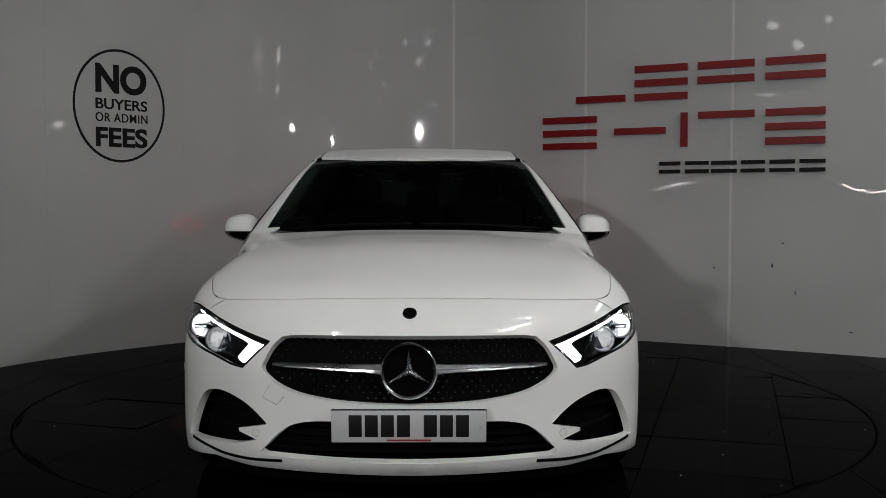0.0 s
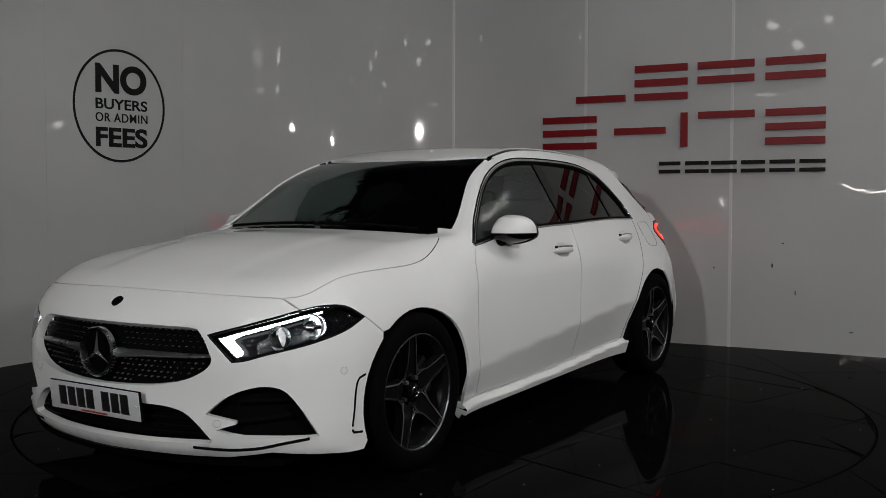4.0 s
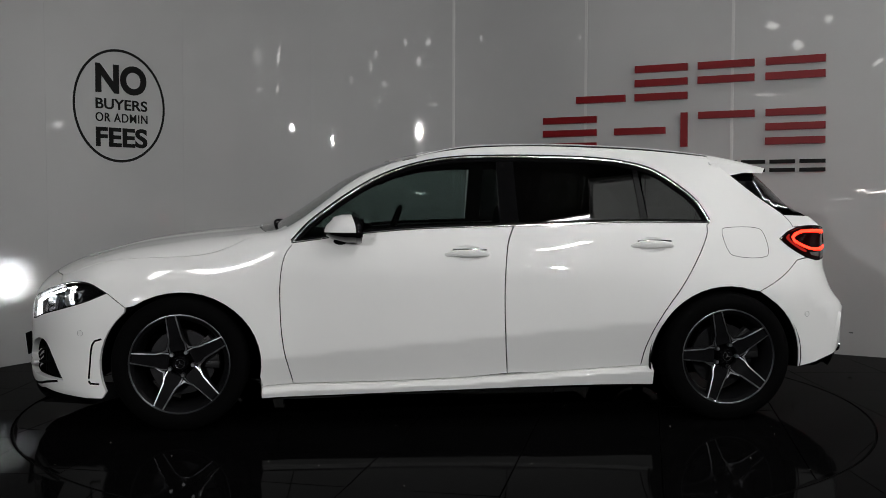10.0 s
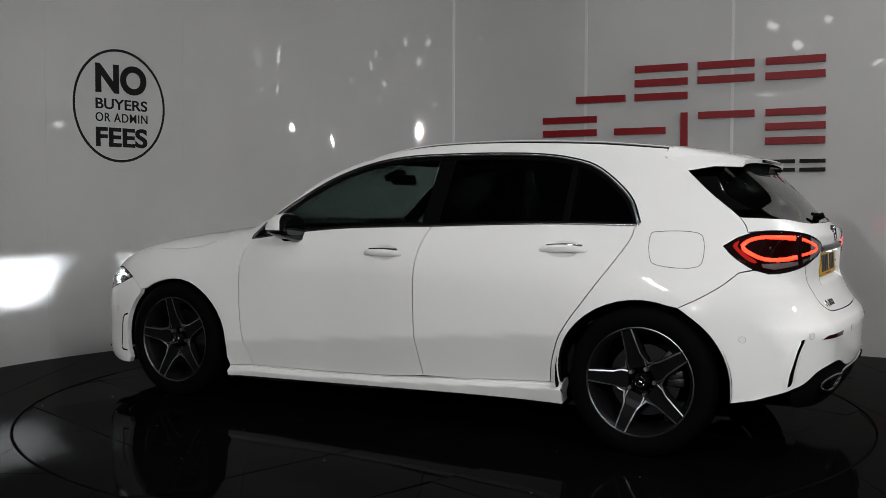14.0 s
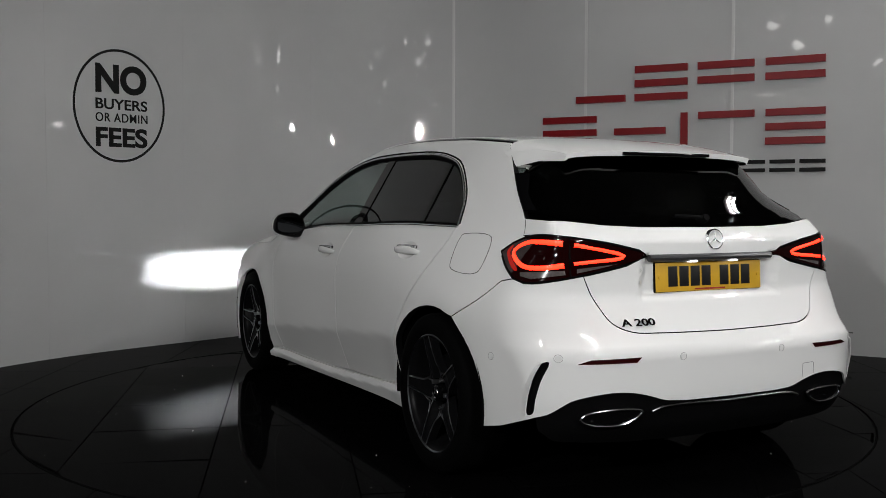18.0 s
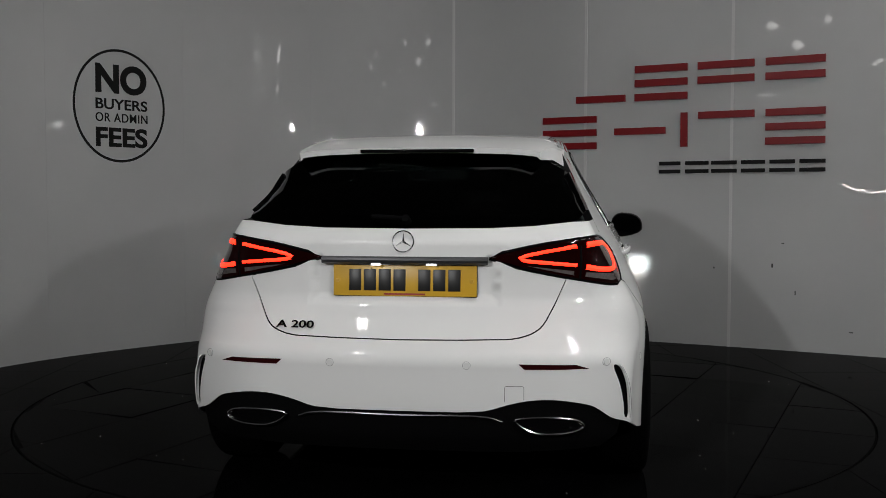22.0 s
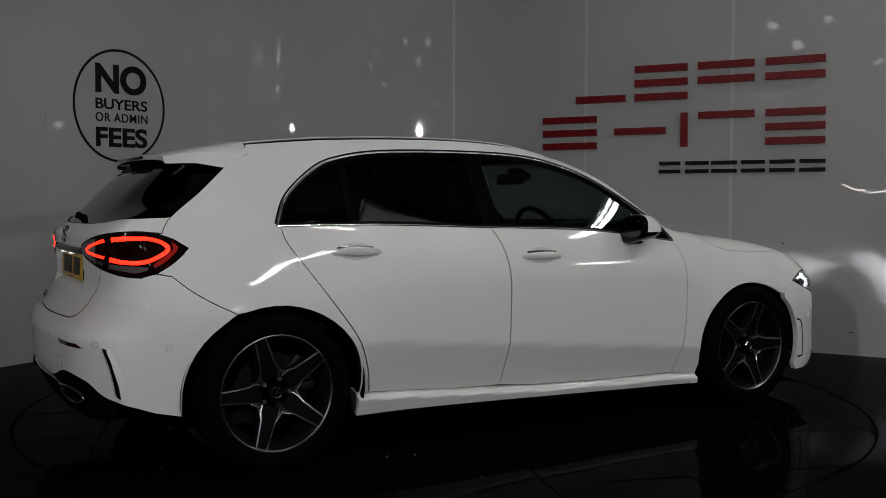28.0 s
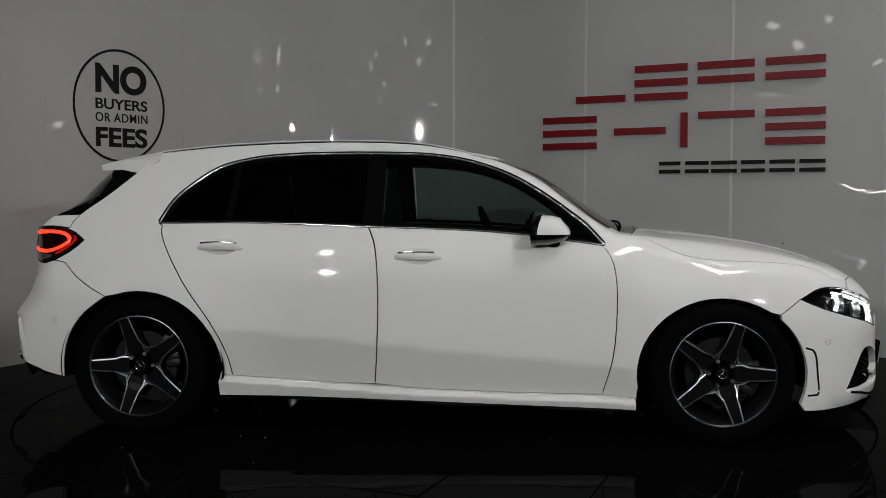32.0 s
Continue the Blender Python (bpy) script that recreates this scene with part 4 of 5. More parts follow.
FACETS = mat("faceted_reflector", (0.16, 0.165, 0.175), 0.14, metal=1.0, noise_amt=0.5, scale=45, bump=1.0, bump_scale=70)
MIRROR = mat("mirror_glass", (0.07, 0.075, 0.08), 0.02, metal=1.0)


def skin_points(kind, pts, lift=0.0, mirror=False):
    p = on(kind, pts)
    p = p + skin_normal(p) * lift
    return [(float(a), float(-b if mirror else b), float(c)) for a, b, c in p]


def skin_tube(name, material, kind, pts, r, lift=0.0, mirror=False, parent=None, label="", seg=8):
    bm = bmesh.new()
    tube(bm, skin_points(kind, pts, lift, mirror), r, seg)
    return part(name, bm, material, parent or car, label)


def disc_on(name, material, kind, at, r, proud=0.002, mirror=False, label="", parent=None, seg=20, stretch=1.0):
    """A small round boss on the skin."""
    p = on(kind, [at])
    n = skin_normal(p)[0]
    p = p[0]
    if mirror:
        p, n = p * [1, -1, 1], n * [1, -1, 1]
    bm = bmesh.new()
    cyl(bm, Vector(p) - Vector(n) * 0.006, Vector(p) + Vector(n) * proud, r, r * 0.9, seg)
    return part(name, bm, material, parent or car, label)


def sensor(kind, at, mirror):
    """A flush parking sensor with its ring joint."""
    d = disc_on("parking_sensor", PAINT_EDGE, kind, at, 0.0115, 0.0012, mirror)
    loop = [(at[0] + 0.0135 * math.cos(a), at[1] + 0.0135 * math.sin(a)) for a in np.linspace(0, 2 * math.pi, 19)]
    skin_tube("ring_joint", SENSOR_JOINT, kind, loop, 0.0008, 0.0002, mirror, d, seg=6)


# ---- wheels ----
def make_wheel():
    bm = bmesh.new()
    # barrel and lip; outer face towards +y
    revolve(bm, [(0.212, 0.085), (0.226, 0.098), (0.231, 0.098), (0.231, 0.088), (0.223, 0.07), (0.205, 0.02), (0.200, -0.09), (0.228, -0.10), (0.228, -0.105), (0.194, -0.098), (0.194, 0.02), (0.206, 0.07)], 56, "y", closed=True)
    bmesh.ops.recalc_face_normals(bm, faces=bm.faces[:])
    w = part("wheel", bm, RIM_DARK, None)
    bm = bmesh.new()
    revolve(bm, [(0.2235, 0.0965), (0.2275, 0.1005), (0.2325, 0.099), (0.2325, 0.094), (0.2235, 0.092)], 64, "y", closed=True)
    bmesh.ops.recalc_face_normals(bm, faces=bm.faces[:])
    part("rim_edge", bm, mat("dulled_rim_edge", (0.16, 0.165, 0.175), 0.34, metal=1.0, noise_amt=0.5, scale=12), w, "machined bright rim edge")
    bm = bmesh.new()
    prof = spline([(0.2345, 0.092), (0.247, 0.105), (0.272, 0.113), (0.300, 0.107), (0.318, 0.094), (0.325, 0.075)], 3) + spline([(0.325, -0.075), (0.318, -0.094), (0.300, -0.108), (0.27, -0.114), (0.247, -0.106), (0.2345, -0.092)], 3)
    revolve(bm, prof, 64, "y", closed=True)
    bmesh.ops.recalc_face_normals(bm, faces=bm.faces[:])
    part("tyre", bm, RUBBER, w, "black low-profile road tyre")
    for i in range(5):
        a0 = radians(90 + 72 * i)
        e = Vector((math.cos(a0), 0, math.sin(a0)))
        s = Vector((-math.sin(a0), 0, math.cos(a0)))

        def at(r, k, y):
            return e * r + s * k + Vector((0, y, 0))
        rows = [(0.058, 0.040, 0.066), (0.088, 0.041, 0.072), (0.115, 0.033, 0.080), (0.165, 0.029, 0.089), (0.224, 0.025, 0.096)]
        bm = bmesh.new()
        sec = []
        for r, h, y in rows:
            b = 0.0060
            sec.append([bm.verts.new(at(r, k, yy)) for k, yy in ((-h - 0.004, y - 0.035), (-h, y), (-h + b, y + 0.001), (-h + b + 0.002, y - 0.006), (h - b - 0.002, y - 0.006), (h - b, y + 0.001), (h, y), (h + 0.004, y - 0.035))])
        for A, B in zip(sec, sec[1:]):
            for j in range(7):
                f = bm.faces.new((A[j], B[j], B[j + 1], A[j + 1]))
                f.material_index = 1 if j in (1, 5) else 0
            bm.faces.new((A[7], B[7], B[0], A[0]))
        # bright web that joins to the next spoke
        n = radians(36)
        for sg in (1, -1):
            v = [at(0.112, sg * 0.0335, 0.0795), at(0.090, sg * 0.0415, 0.0725)]
            q = Vector((math.cos(a0 + sg * n), 0, math.sin(a0 + sg * n)))
            v += [q * 0.078 + Vector((0, 0.069, 0)), q * 0.090 + Vector((0, 0.0705, 0))]
            f = bm.faces.new([bm.verts.new(p) for p in v])
            f.material_index = 1
            v2 = [v[1], v[2], Vector((0, 0.064, 0)) + q * 0.05, at(0.058, sg * 0.04, 0.066)]
            bm.faces.new([bm.verts.new(p) for p in v2])
        bm.faces.new(sec[0])
        bm.faces.new(sec[-1])
        bmesh.ops.recalc_face_normals(bm, faces=bm.faces[:])
        part("spoke", bm, [RIM_DARK, RIM_CUT], w, "dark grey spoke with machined bright edges", smooth=False)
        b0 = a0 + n
        bm = bmesh.new()
        cyl(bm, (0.056 * math.cos(b0), 0.045, 0.056 * math.sin(b0)), (0.056 * math.cos(b0), 0.073, 0.056 * math.sin(b0)), 0.011, 0.009, 6)
        part("wheel_bolt", bm, SATIN, w)
    bm = bmesh.new()
    revolve(bm, [(0.0, 0.084), (0.020, 0.083), (0.031, 0.078), (0.035, 0.07), (0.036, 0.03), (0.0, 0.03)], 28, "y")
    revolve(bm, [(0.075, 0.060), (0.075, 0.02), (0.02, 0.02)], 28, "y")
    bmesh.ops.remove_doubles(bm, verts=bm.verts, dist=1e-5)
    bmesh.ops.recalc_face_normals(bm, faces=bm.faces[:])
    cap = part("hub_cap", bm, GLOSS_BLACK, w, "black hub cap with a small bright badge")
    bm = bmesh.new()
    for i in range(3):
        a = radians(90 + 120 * i)
        tri = [(0.017 * math.cos(a), 0.0855, 0.017 * math.sin(a)), (0.004 * math.cos(a + 1.05), 0.0865, 0.004 * math.sin(a + 1.05)), (0.004 * math.cos(a - 1.05), 0.0865, 0.004 * math.sin(a - 1.05)), (0, 0.088, 0)]
        v = [bm.verts.new(p) for p in tri]
        for f in ((0, 1, 3), (0, 3, 2), (0, 2, 1), (1, 2, 3)):
            bm.faces.new([v[k] for k in f])
    revolve(bm, [(0.018, 0.083), (0.0205, 0.0855), (0.023, 0.082)], 24, "y", closed=True)
    bmesh.ops.recalc_face_normals(bm, faces=bm.faces[:])
    part("hub_badge", bm, CHROME, w)
    bm = bmesh.new()
    revolve(bm, [(0.07, 0.012), (0.158, 0.012), (0.158, -0.014), (0.07, -0.014)], 40, "y", closed=True)
    bmesh.ops.recalc_face_normals(bm, faces=bm.faces[:])
    part("brake_disc", bm, mat("brake_steel", (0.035, 0.035, 0.037), 0.4, metal=1.0, noise_amt=0.2, scale=60), w, "grey steel brake disc")
    bm = bmesh.new()
    for k in range(5):
        a = radians(150 + 11 * k)
        box(bm, 0.145 * math.cos(a), 0.015, 0.145 * math.sin(a), 0.075, 0.05, 0.04, 0.008, Matrix.Rotation(-a, 4, "Y"))
    part("brake_caliper", bm, mat("grey_caliper", (0.02, 0.02, 0.021), 0.45, metal=0.6), w, "grey brake caliper")
    for ob in [w] + list(w.children):
        if not ob.name.startswith(("tyre", "brake")):
            for v in ob.data.vertices:
                v.co.x, v.co.z = v.co.x * 1.042, v.co.z * 1.042
    return w


def place_wheels():
    w = make_wheel()
    spots = [(HUB_F, 1, -10, "wheel"), (HUB_R, 1, -15, ""), (HUB_F, -1, -18, ""), (HUB_R, -1, 18, "")]
    for i, (x, sgn, lean, _) in enumerate(spots):
        # the lean turns the spokes from upright towards the car's front
        m = Matrix.Translation((x, sgn * 0.782, HUB_Z)) @ (Matrix.Identity(4) if sgn > 0 else Matrix.Rotation(math.pi, 4, "Z")) @ Matrix.Rotation(radians(-lean * sgn), 4, "Y")
        if i == 0:
            w.matrix_basis = m
            w.parent = car
        else:
            c = copy_thing(w, m)
            c.parent = car
    for x, ax, az in ((1.344, 0.388, 0.352), (-1.360, 0.395, 0.363)):
        for sgn in (1, -1):
            bm = bmesh.new()
            A = [(x + ax * math.cos(radians(t)), HUB_Z + az * math.sin(radians(t))) for t in range(-10, 191, 8)]
            rows = [[bm.verts.new((a, sgn * y, b)) for a, b in A] for y in (0.862, 0.56)]
            back = [bm.verts.new((a, sgn * 0.54, b)) for a, b in A]
            for R, Q in zip([rows[0], rows[1]], [rows[1], back]):
                for k in range(len(A) - 1):
                    bm.faces.new((R[k], R[k + 1], Q[k + 1], Q[k]))
            bm.faces.new(back)
            bmesh.ops.recalc_face_normals(bm, faces=bm.faces[:])
            part("arch_liner", bm, MATT_BLACK, car, "black wheel arch liner")


# ---- underbody and cabin ----
def cabin():
    bm = bmesh.new()
    box(bm, 0.0, 0, 0.33, 3.5, 1.04, 0.30, 0.03)
    box(bm, -0.022, 0, 0.285, 1.926, 1.58, 0.25, 0.03)
    box(bm, 1.93, 0, 0.38, 0.30, 1.1, 0.36, 0.04)
    box(bm, -1.86, 0, 0.33, 0.30, 1.2, 0.22, 0.04)
    part("underbody", bm, MATT_BLACK, car, "black underbody and floor pan")
    bm = bmesh.new()
    box(bm, 0.78, 0, 0.85, 0.46, 1.44, 0.18, 0.05)
    box(bm, 0.52, 0, 0.74, 0.22, 1.40, 0.26, 0.06)
    box(bm, 0.55, -0.37, 0.945, 0.18, 0.34, 0.06, 0.025)
    dash = part("dashboard", bm, INNER, car, "black dashboard")
    bm = bmesh.new()
    box(bm, 0.47, 0.02, 0.95, 0.02, 0.42, 0.12, 0.01)
    part("display_screen", bm, GLOSS_BLACK, dash)
    # steering wheel on the right-hand side
    bm = bmesh.new()
    revolve(bm, [(0.185 + 0.014 * math.cos(t), 0.014 * math.sin(t)) for t in np.linspace(0, 2 * math.pi, 9)[:-1]], 36, "x", closed=True)
    for a in (0, 180, 270):
        cyl(bm, (0, 0, 0), (0, 0.18 * math.cos(radians(a)), 0.18 * math.sin(radians(a))), 0.016, seg=8)
    cyl(bm, (-0.01, 0, 0), (0.03, 0, 0), 0.06, seg=20)
    cyl(bm, (0.0, 0, 0), (0.22, 0, -0.02), 0.03, seg=12)
    bmesh.ops.recalc_face_normals(bm, faces=bm.faces[:])
    part("steering_wheel", bm, INNER, car, "black steering wheel", at=pose(0.30, -0.37, 0.90, 0, -22, 0))
    for y in (0.37, -0.37):
        bm = bmesh.new()
        box(bm, -0.10, y, 0.56, 0.52, 0.50, 0.16, 0.06)
        box(bm, -0.40, y, 0.84, 0.14, 0.48, 0.56, 0.06, Matrix.Rotation(radians(-14), 4, "Y"))
        s = part("front_seat", bm, SEAT, car, "black front seat")
        bm = bmesh.new()
        box(bm, -0.50, y, 1.19, 0.09, 0.26, 0.18, 0.04, Matrix.Rotation(radians(-12), 4, "Y"))
        cyl(bm, (-0.49, y - 0.06, 1.06), (-0.50, y - 0.06, 1.14), 0.007, seg=8)
        cyl(bm, (-0.49, y + 0.06, 1.06), (-0.50, y + 0.06, 1.14), 0.007, seg=8)
        part("headrest", bm, SEAT, s)
    bm = bmesh.new()
    box(bm, -0.95, 0, 0.55, 0.50, 1.28, 0.16, 0.06)
    box(bm, -1.25, 0, 0.82, 0.14, 1.26, 0.54, 0.06, Matrix.Rotation(radians(-18), 4, "Y"))
    for y in (-0.42, 0, 0.42):
        box(bm, -1.34, y, 1.12, 0.08, 0.24, 0.13, 0.035)
    part("rear_bench", bm, SEAT, car, "black rear bench seat")
    bm = bmesh.new()
    box(bm, -1.60, 0, 0.93, 0.56, 1.10, 0.03, 0.01)
    part("parcel_shelf", bm, INNER, car, "black parcel shelf")
    for y in (0.765, -0.765):
        bm = bmesh.new()
        box(bm, 0.25, y, 0.62, 1.05, 0.05, 0.62, 0.02)
        box(bm, -0.66, y * 0.955, 0.62, 0.72, 0.05, 0.62, 0.02)
        part("door_card", bm, INNER, car, "black inner door trim")
    bm = bmesh.new()
    box(bm, 0.36, 0.0, 1.235, 0.035, 0.25, 0.065, 0.015, Matrix.Rotation(radians(12), 4, "Y"))
    box(bm, 0.42, 0.0, 1.262, 0.10, 0.11, 0.04, 0.012, Matrix.Rotation(radians(25), 4, "Y"))
    part("inside_mirror", bm, MATT_BLACK, car, "black inside rear-view mirror")


# ---- outside mirrors ----
def door_mirror(sgn):
    def loft(a0, a1, rows, n=14):
        bm = bmesh.new()
        rings = []
        for x, cy, cz, hy, hz in rows:
            ring = []
            for i in range(n + 1):
                t = radians(a0 + (a1 - a0) * i / n)
                c, s = math.cos(t), math.sin(t)
                p = 2.6
                c, s = math.copysign(abs(c) ** (2 / p), c), math.copysign(abs(s) ** (2 / p), s)
                ring.append(bm.verts.new((x + 0.022 * max(s, 0) ** 2 * (x < 0.6), sgn * (cy + hy * c), cz + hz * s * (1 - 0.10 * c if s >= 0 else 0.62 - 0.20 * c))))
            rings.append(ring)
        for A, B in zip(rings, rings[1:]):
            for i in range(n):
                bm.faces.new((A[i], A[i + 1], B[i + 1], B[i]))
            bm.faces.new((A[n], A[0], B[0], B[n]))
        bm.faces.new(rings[0])
        bm.faces.new(rings[-1])
        bmesh.ops.recalc_face_normals(bm, faces=bm.faces[:])
        return bm
    shape = [(0.488, 0.893, 0.958, 0.088, 0.079), (0.515, 0.893, 0.958, 0.092, 0.085), (0.555, 0.890, 0.958, 0.089, 0.084), (0.595, 0.885, 0.958, 0.082, 0.073), (0.628, 0.879, 0.958, 0.071, 0.056),
             (0.650, 0.872, 0.958, 0.055, 0.036), (0.660, 0.868, 0.958, 0.034, 0.016)]
    cap = part("door_mirror", loft(0, 180, shape), PAINT, car, "white mirror housing with a black lower half")
    low = [(x - 0.004, cy - 0.004, cz - 0.002, hy * 0.95, hz * 0.92) for x, cy, cz, hy, hz in shape]
    bez = [(0.480, 0.893, 0.956, 0.086, 0.078), (0.490, 0.893, 0.956, 0.0915, 0.084), (0.508, 0.893, 0.957, 0.0925, 0.0865)]
    part("mirror_bezel", loft(0, 360, bez, 28), GLOSS_BLACK, cap, "black mirror surround")
    part("mirror_base", loft(180, 360, low), GLOSS_BLACK, cap, "black mirror underside")
    bm = bmesh.new()
    tube(bm, [(0.62, sgn * 0.775, 0.905), (0.60, sgn * 0.80, 0.905), (0.575, sgn * 0.835, 0.918), (0.565, sgn * 0.86, 0.94)], 0.032, 12, flat=0.7)
    part("mirror_foot", bm, MATT_BLACK, cap)
    bm = bmesh.new()
    vs = [(0.476, sgn * (0.893 + 0.076 * math.copysign(abs(math.cos(t)) ** 0.7, math.cos(t))), 0.966 + (0.054 if math.sin(t) > 0 else 0.036) * math.copysign(abs(math.sin(t)) ** 0.7, math.sin(t))) for t in np.linspace(0, 2 * math.pi, 25)[:-1]]
    f = bm.faces.new([bm.verts.new(v) for v in vs])
    r = bmesh.ops.extrude_face_region(bm, geom=[f])
    for v in r["geom"]:
        if isinstance(v, bmesh.types.BMVert):
            v.co.x += 0.006
    bmesh.ops.recalc_face_normals(bm, faces=bm.faces[:])
    part("mirror_glass", bm, MIRROR, cap, "mirror glass", smooth=False)


# ---- door handles ----
def handle(x0, x1, z, mirror):
    n = 12
    xs = np.linspace(x0, x1, n)
    base = on("side", [(x, z) for x in xs])
    nor = skin_normal(base)
    bm = bmesh.new()
    rings = []
    for i in range(n):
        t = i / (n - 1)
        h = 0.017 * (math.sin(math.pi * (0.10 + 0.80 * t)) ** 0.5)
        out = 0.030 * math.sin(math.pi * t) ** 0.45 + 0.001
        ring = []
        for a in np.linspace(0, 2 * math.pi, 11)[:-1]:
            q = base[i] + nor[i] * (out - 0.009 + 0.009 * math.cos(a)) + np.array([0, 0, h * math.sin(a)])
            ring.append(bm.verts.new((q[0], -q[1] if mirror else q[1], q[2])))
        rings.append(ring)
    for A, B in zip(rings, rings[1:]):
        for k in range(10):
            bm.faces.new((A[k], A[(k + 1) % 10], B[(k + 1) % 10], B[k]))
    bm.faces.new(rings[0])
    bm.faces.new(rings[-1])
    bmesh.ops.recalc_face_normals(bm, faces=bm.faces[:])
    h = part("door_handle", bm, PAINT, car, "white pull handle with a chrome strip")
    line = [(x, z + 0.016) for x in xs[2:-1]]
    bm = bmesh.new()
    p = on("side", line)
    m = skin_normal(p)
    tube(bm, [(q[0], -q[1] if mirror else q[1], q[2]) for q in p + m * np.array([[0.018 + 0.010 * math.sin(math.pi * k / (len(line) - 1))] for k in range(len(line))])], 0.005, 8)
    part("chrome_strip", bm, CHROME, h, "chrome strip")
    # black rod stands in for the shade in the recess above the grip
    skin_tube("grip_gap", MATT_BLACK, "side", [(x, z + 0.0235) for x in xs[2:-2]], 0.0055, -0.001, mirror, h, "black strip for the shade above the handle")
    bm = bmesh.new()
    rings = []
    for q in (1.0, 0.93, 0.84, 0.72, 0.56, 0.38, 0.18):
        p = on("side", cup_line((x0, x1, z), q))
        p = p - skin_normal(p) * (0.020 * (1 - q * q) ** 1.3 + 0.0004)
        rings.append([bm.verts.new((a, -b if mirror else b, c)) for a, b, c in p])
    for A, B in zip(rings, rings[1:]):
        for k in range(len(A)):
            bm.faces.new((A[k], A[(k + 1) % len(A)], B[(k + 1) % len(A)], B[k]))
    bm.faces.new(rings[-1])
    bmesh.ops.recalc_face_normals(bm, faces=bm.faces[:])
    part("handle_cup", bm, PAINT, h, "hollow painted recess")


# ---- lamps ----
def lamps():
    for m in (False, True):
        whole = LAMP_TOP + LAMP_TOP2[1:] + LAMP_LOW[1:]
        bowl = panel("headlamp", car, [GLOSS_BLACK, INNER], "nose", whole, "lit headlamp with a white light strip", cell=0.025, thick=0.02, depth=0.055, gap=-0.002, mirror=m)
        skin_tube("lamp_seal", MATT_BLACK, "nose", whole + whole[:1], 0.006, -0.006, m, bowl)
        lens = panel("headlamp_lens", bowl, [LENS, LENS], "nose", whole, "clear headlamp cover", cell=0.025, thick=0.003, gap=0.004, mirror=m, back=True)
        lens.visible_shadow = False
        strip = [(0.655, 0.609), (0.74, 0.631), (0.87, 0.661), (1.00, 0.691), (1.10, 0.708), (1.10, 0.701), (0.99, 0.678), (0.87, 0.648), (0.755, 0.620), (0.722, 0.607), (0.766, 0.560), (0.758, 0.545), (0.735, 0.538)]
        panel("light_strip", bowl, [DRL, DRL], "nose", strip, "glowing white light strip", cell=0.02, thick=0.012, gap=0.002, depth=0.018, mirror=m)
        tray = [(0.815, 0.552), (0.815, 0.596), (0.93, 0.640), (1.08, 0.684), (1.135, 0.668), (1.08, 0.615), (0.94, 0.574)]
        panel("reflector_tray", bowl, [FACETS, INNER], "nose", tray, "silver faceted reflector", cell=0.02, thick=0.004, depth=0.048, gap=0.0, mirror=m)
        for (u, z), r, lit in (((1.030, 0.643), 0.042, True), ((0.895, 0.606), 0.041, False)):
            p = on("nose", [(u, z)])[0]
            p = Vector((p[0], -p[1] if m else p[1], p[2]))
            fwd = Vector((1, 0, -0.01))
            c = p - Vector((0.062 if lit else 0.055, -0.012 if m else 0.012, 0.0))
            bm = bmesh.new()
            revolve(bm, [(r + 0.006, 0.03), (r + 0.002, 0.034), (r - 0.001, 0.03), (r - 0.004, 0.0), (0.0, -0.004)], 24, "x", tuple(c))
            bmesh.ops.remove_doubles(bm, verts=bm.verts, dist=1e-5)
            pj = part("projector", bm, SATIN, bowl, "silver projector bowl")
            bm = bmesh.new()
            if not lit:
                revolve(bm, [(0.0, 0.012), (r * 0.45, 0.011), (r * 0.8, 0.008), (r * 0.9, 0.004), (0.0, 0.003)], 20, "x", tuple(c))
                bmesh.ops.remove_doubles(bm, verts=bm.verts, dist=1e-5)
                part("lens", bm, LENS_GLOW, pj, "clear projector lens with a faint added glow")
                continue
            revolve(bm, [(0.0, 0.001), (r * 0.8, 0.001), (r * 0.88, 0.012), (r * 0.94, 0.012), (r * 0.9, -0.001), (0.0, -0.002)], 20, "x", tuple(c))
            bmesh.ops.remove_doubles(bm, verts=bm.verts, dist=1e-5)
            part("lit_bowl", bm, BOWL_GLOW, pj, "bright lamp bowl")
            bm = bmesh.new()
            box(bm, c.x + 0.006, c.y, c.z, 0.004, 0.028, 0.0035, 0.0005)
            part("bulb", bm, BEAM, pj, "glaring white beam")
            for dz, far in ((0.0017, 0.050), (-0.0080, 0.044)):
                bm = bmesh.new()
                q = [(c.x + 0.004, -0.024), (c.x + far, -0.026), (c.x + far * 0.8, 0.026), (c.x + 0.004, 0.024)]
                lo = [bm.verts.new((x, c.y + (-k if m else k), c.z + dz)) for x, k in q]
                hi = [bm.verts.new((x, c.y + (-k if m else k), c.z + dz + 0.002)) for x, k in q]
                bm.faces.new(lo)
                bm.faces.new(hi)
                for i in range(4):
                    bm.faces.new((lo[i], lo[(i + 1) % 4], hi[(i + 1) % 4], hi[i]))
                bmesh.ops.recalc_face_normals(bm, faces=bm.faces[:])
                part("beam_shield", bm, MATT_BLACK, pj, smooth=False)
            bm = bmesh.new()
            box(bm, c.x + 0.0032, c.y, c.z - 0.003, 0.001, 0.043, 0.012)
            part("beam_shield", bm, MATT_BLACK, pj, smooth=False)
            for k in (-0.020, 0.020):
                bm = bmesh.new()
                box(bm, c.x + 0.026, c.y + k, c.z - 0.003, 0.044, 0.0015, 0.010)
                part("beam_shield", bm, MATT_BLACK, pj, smooth=False)
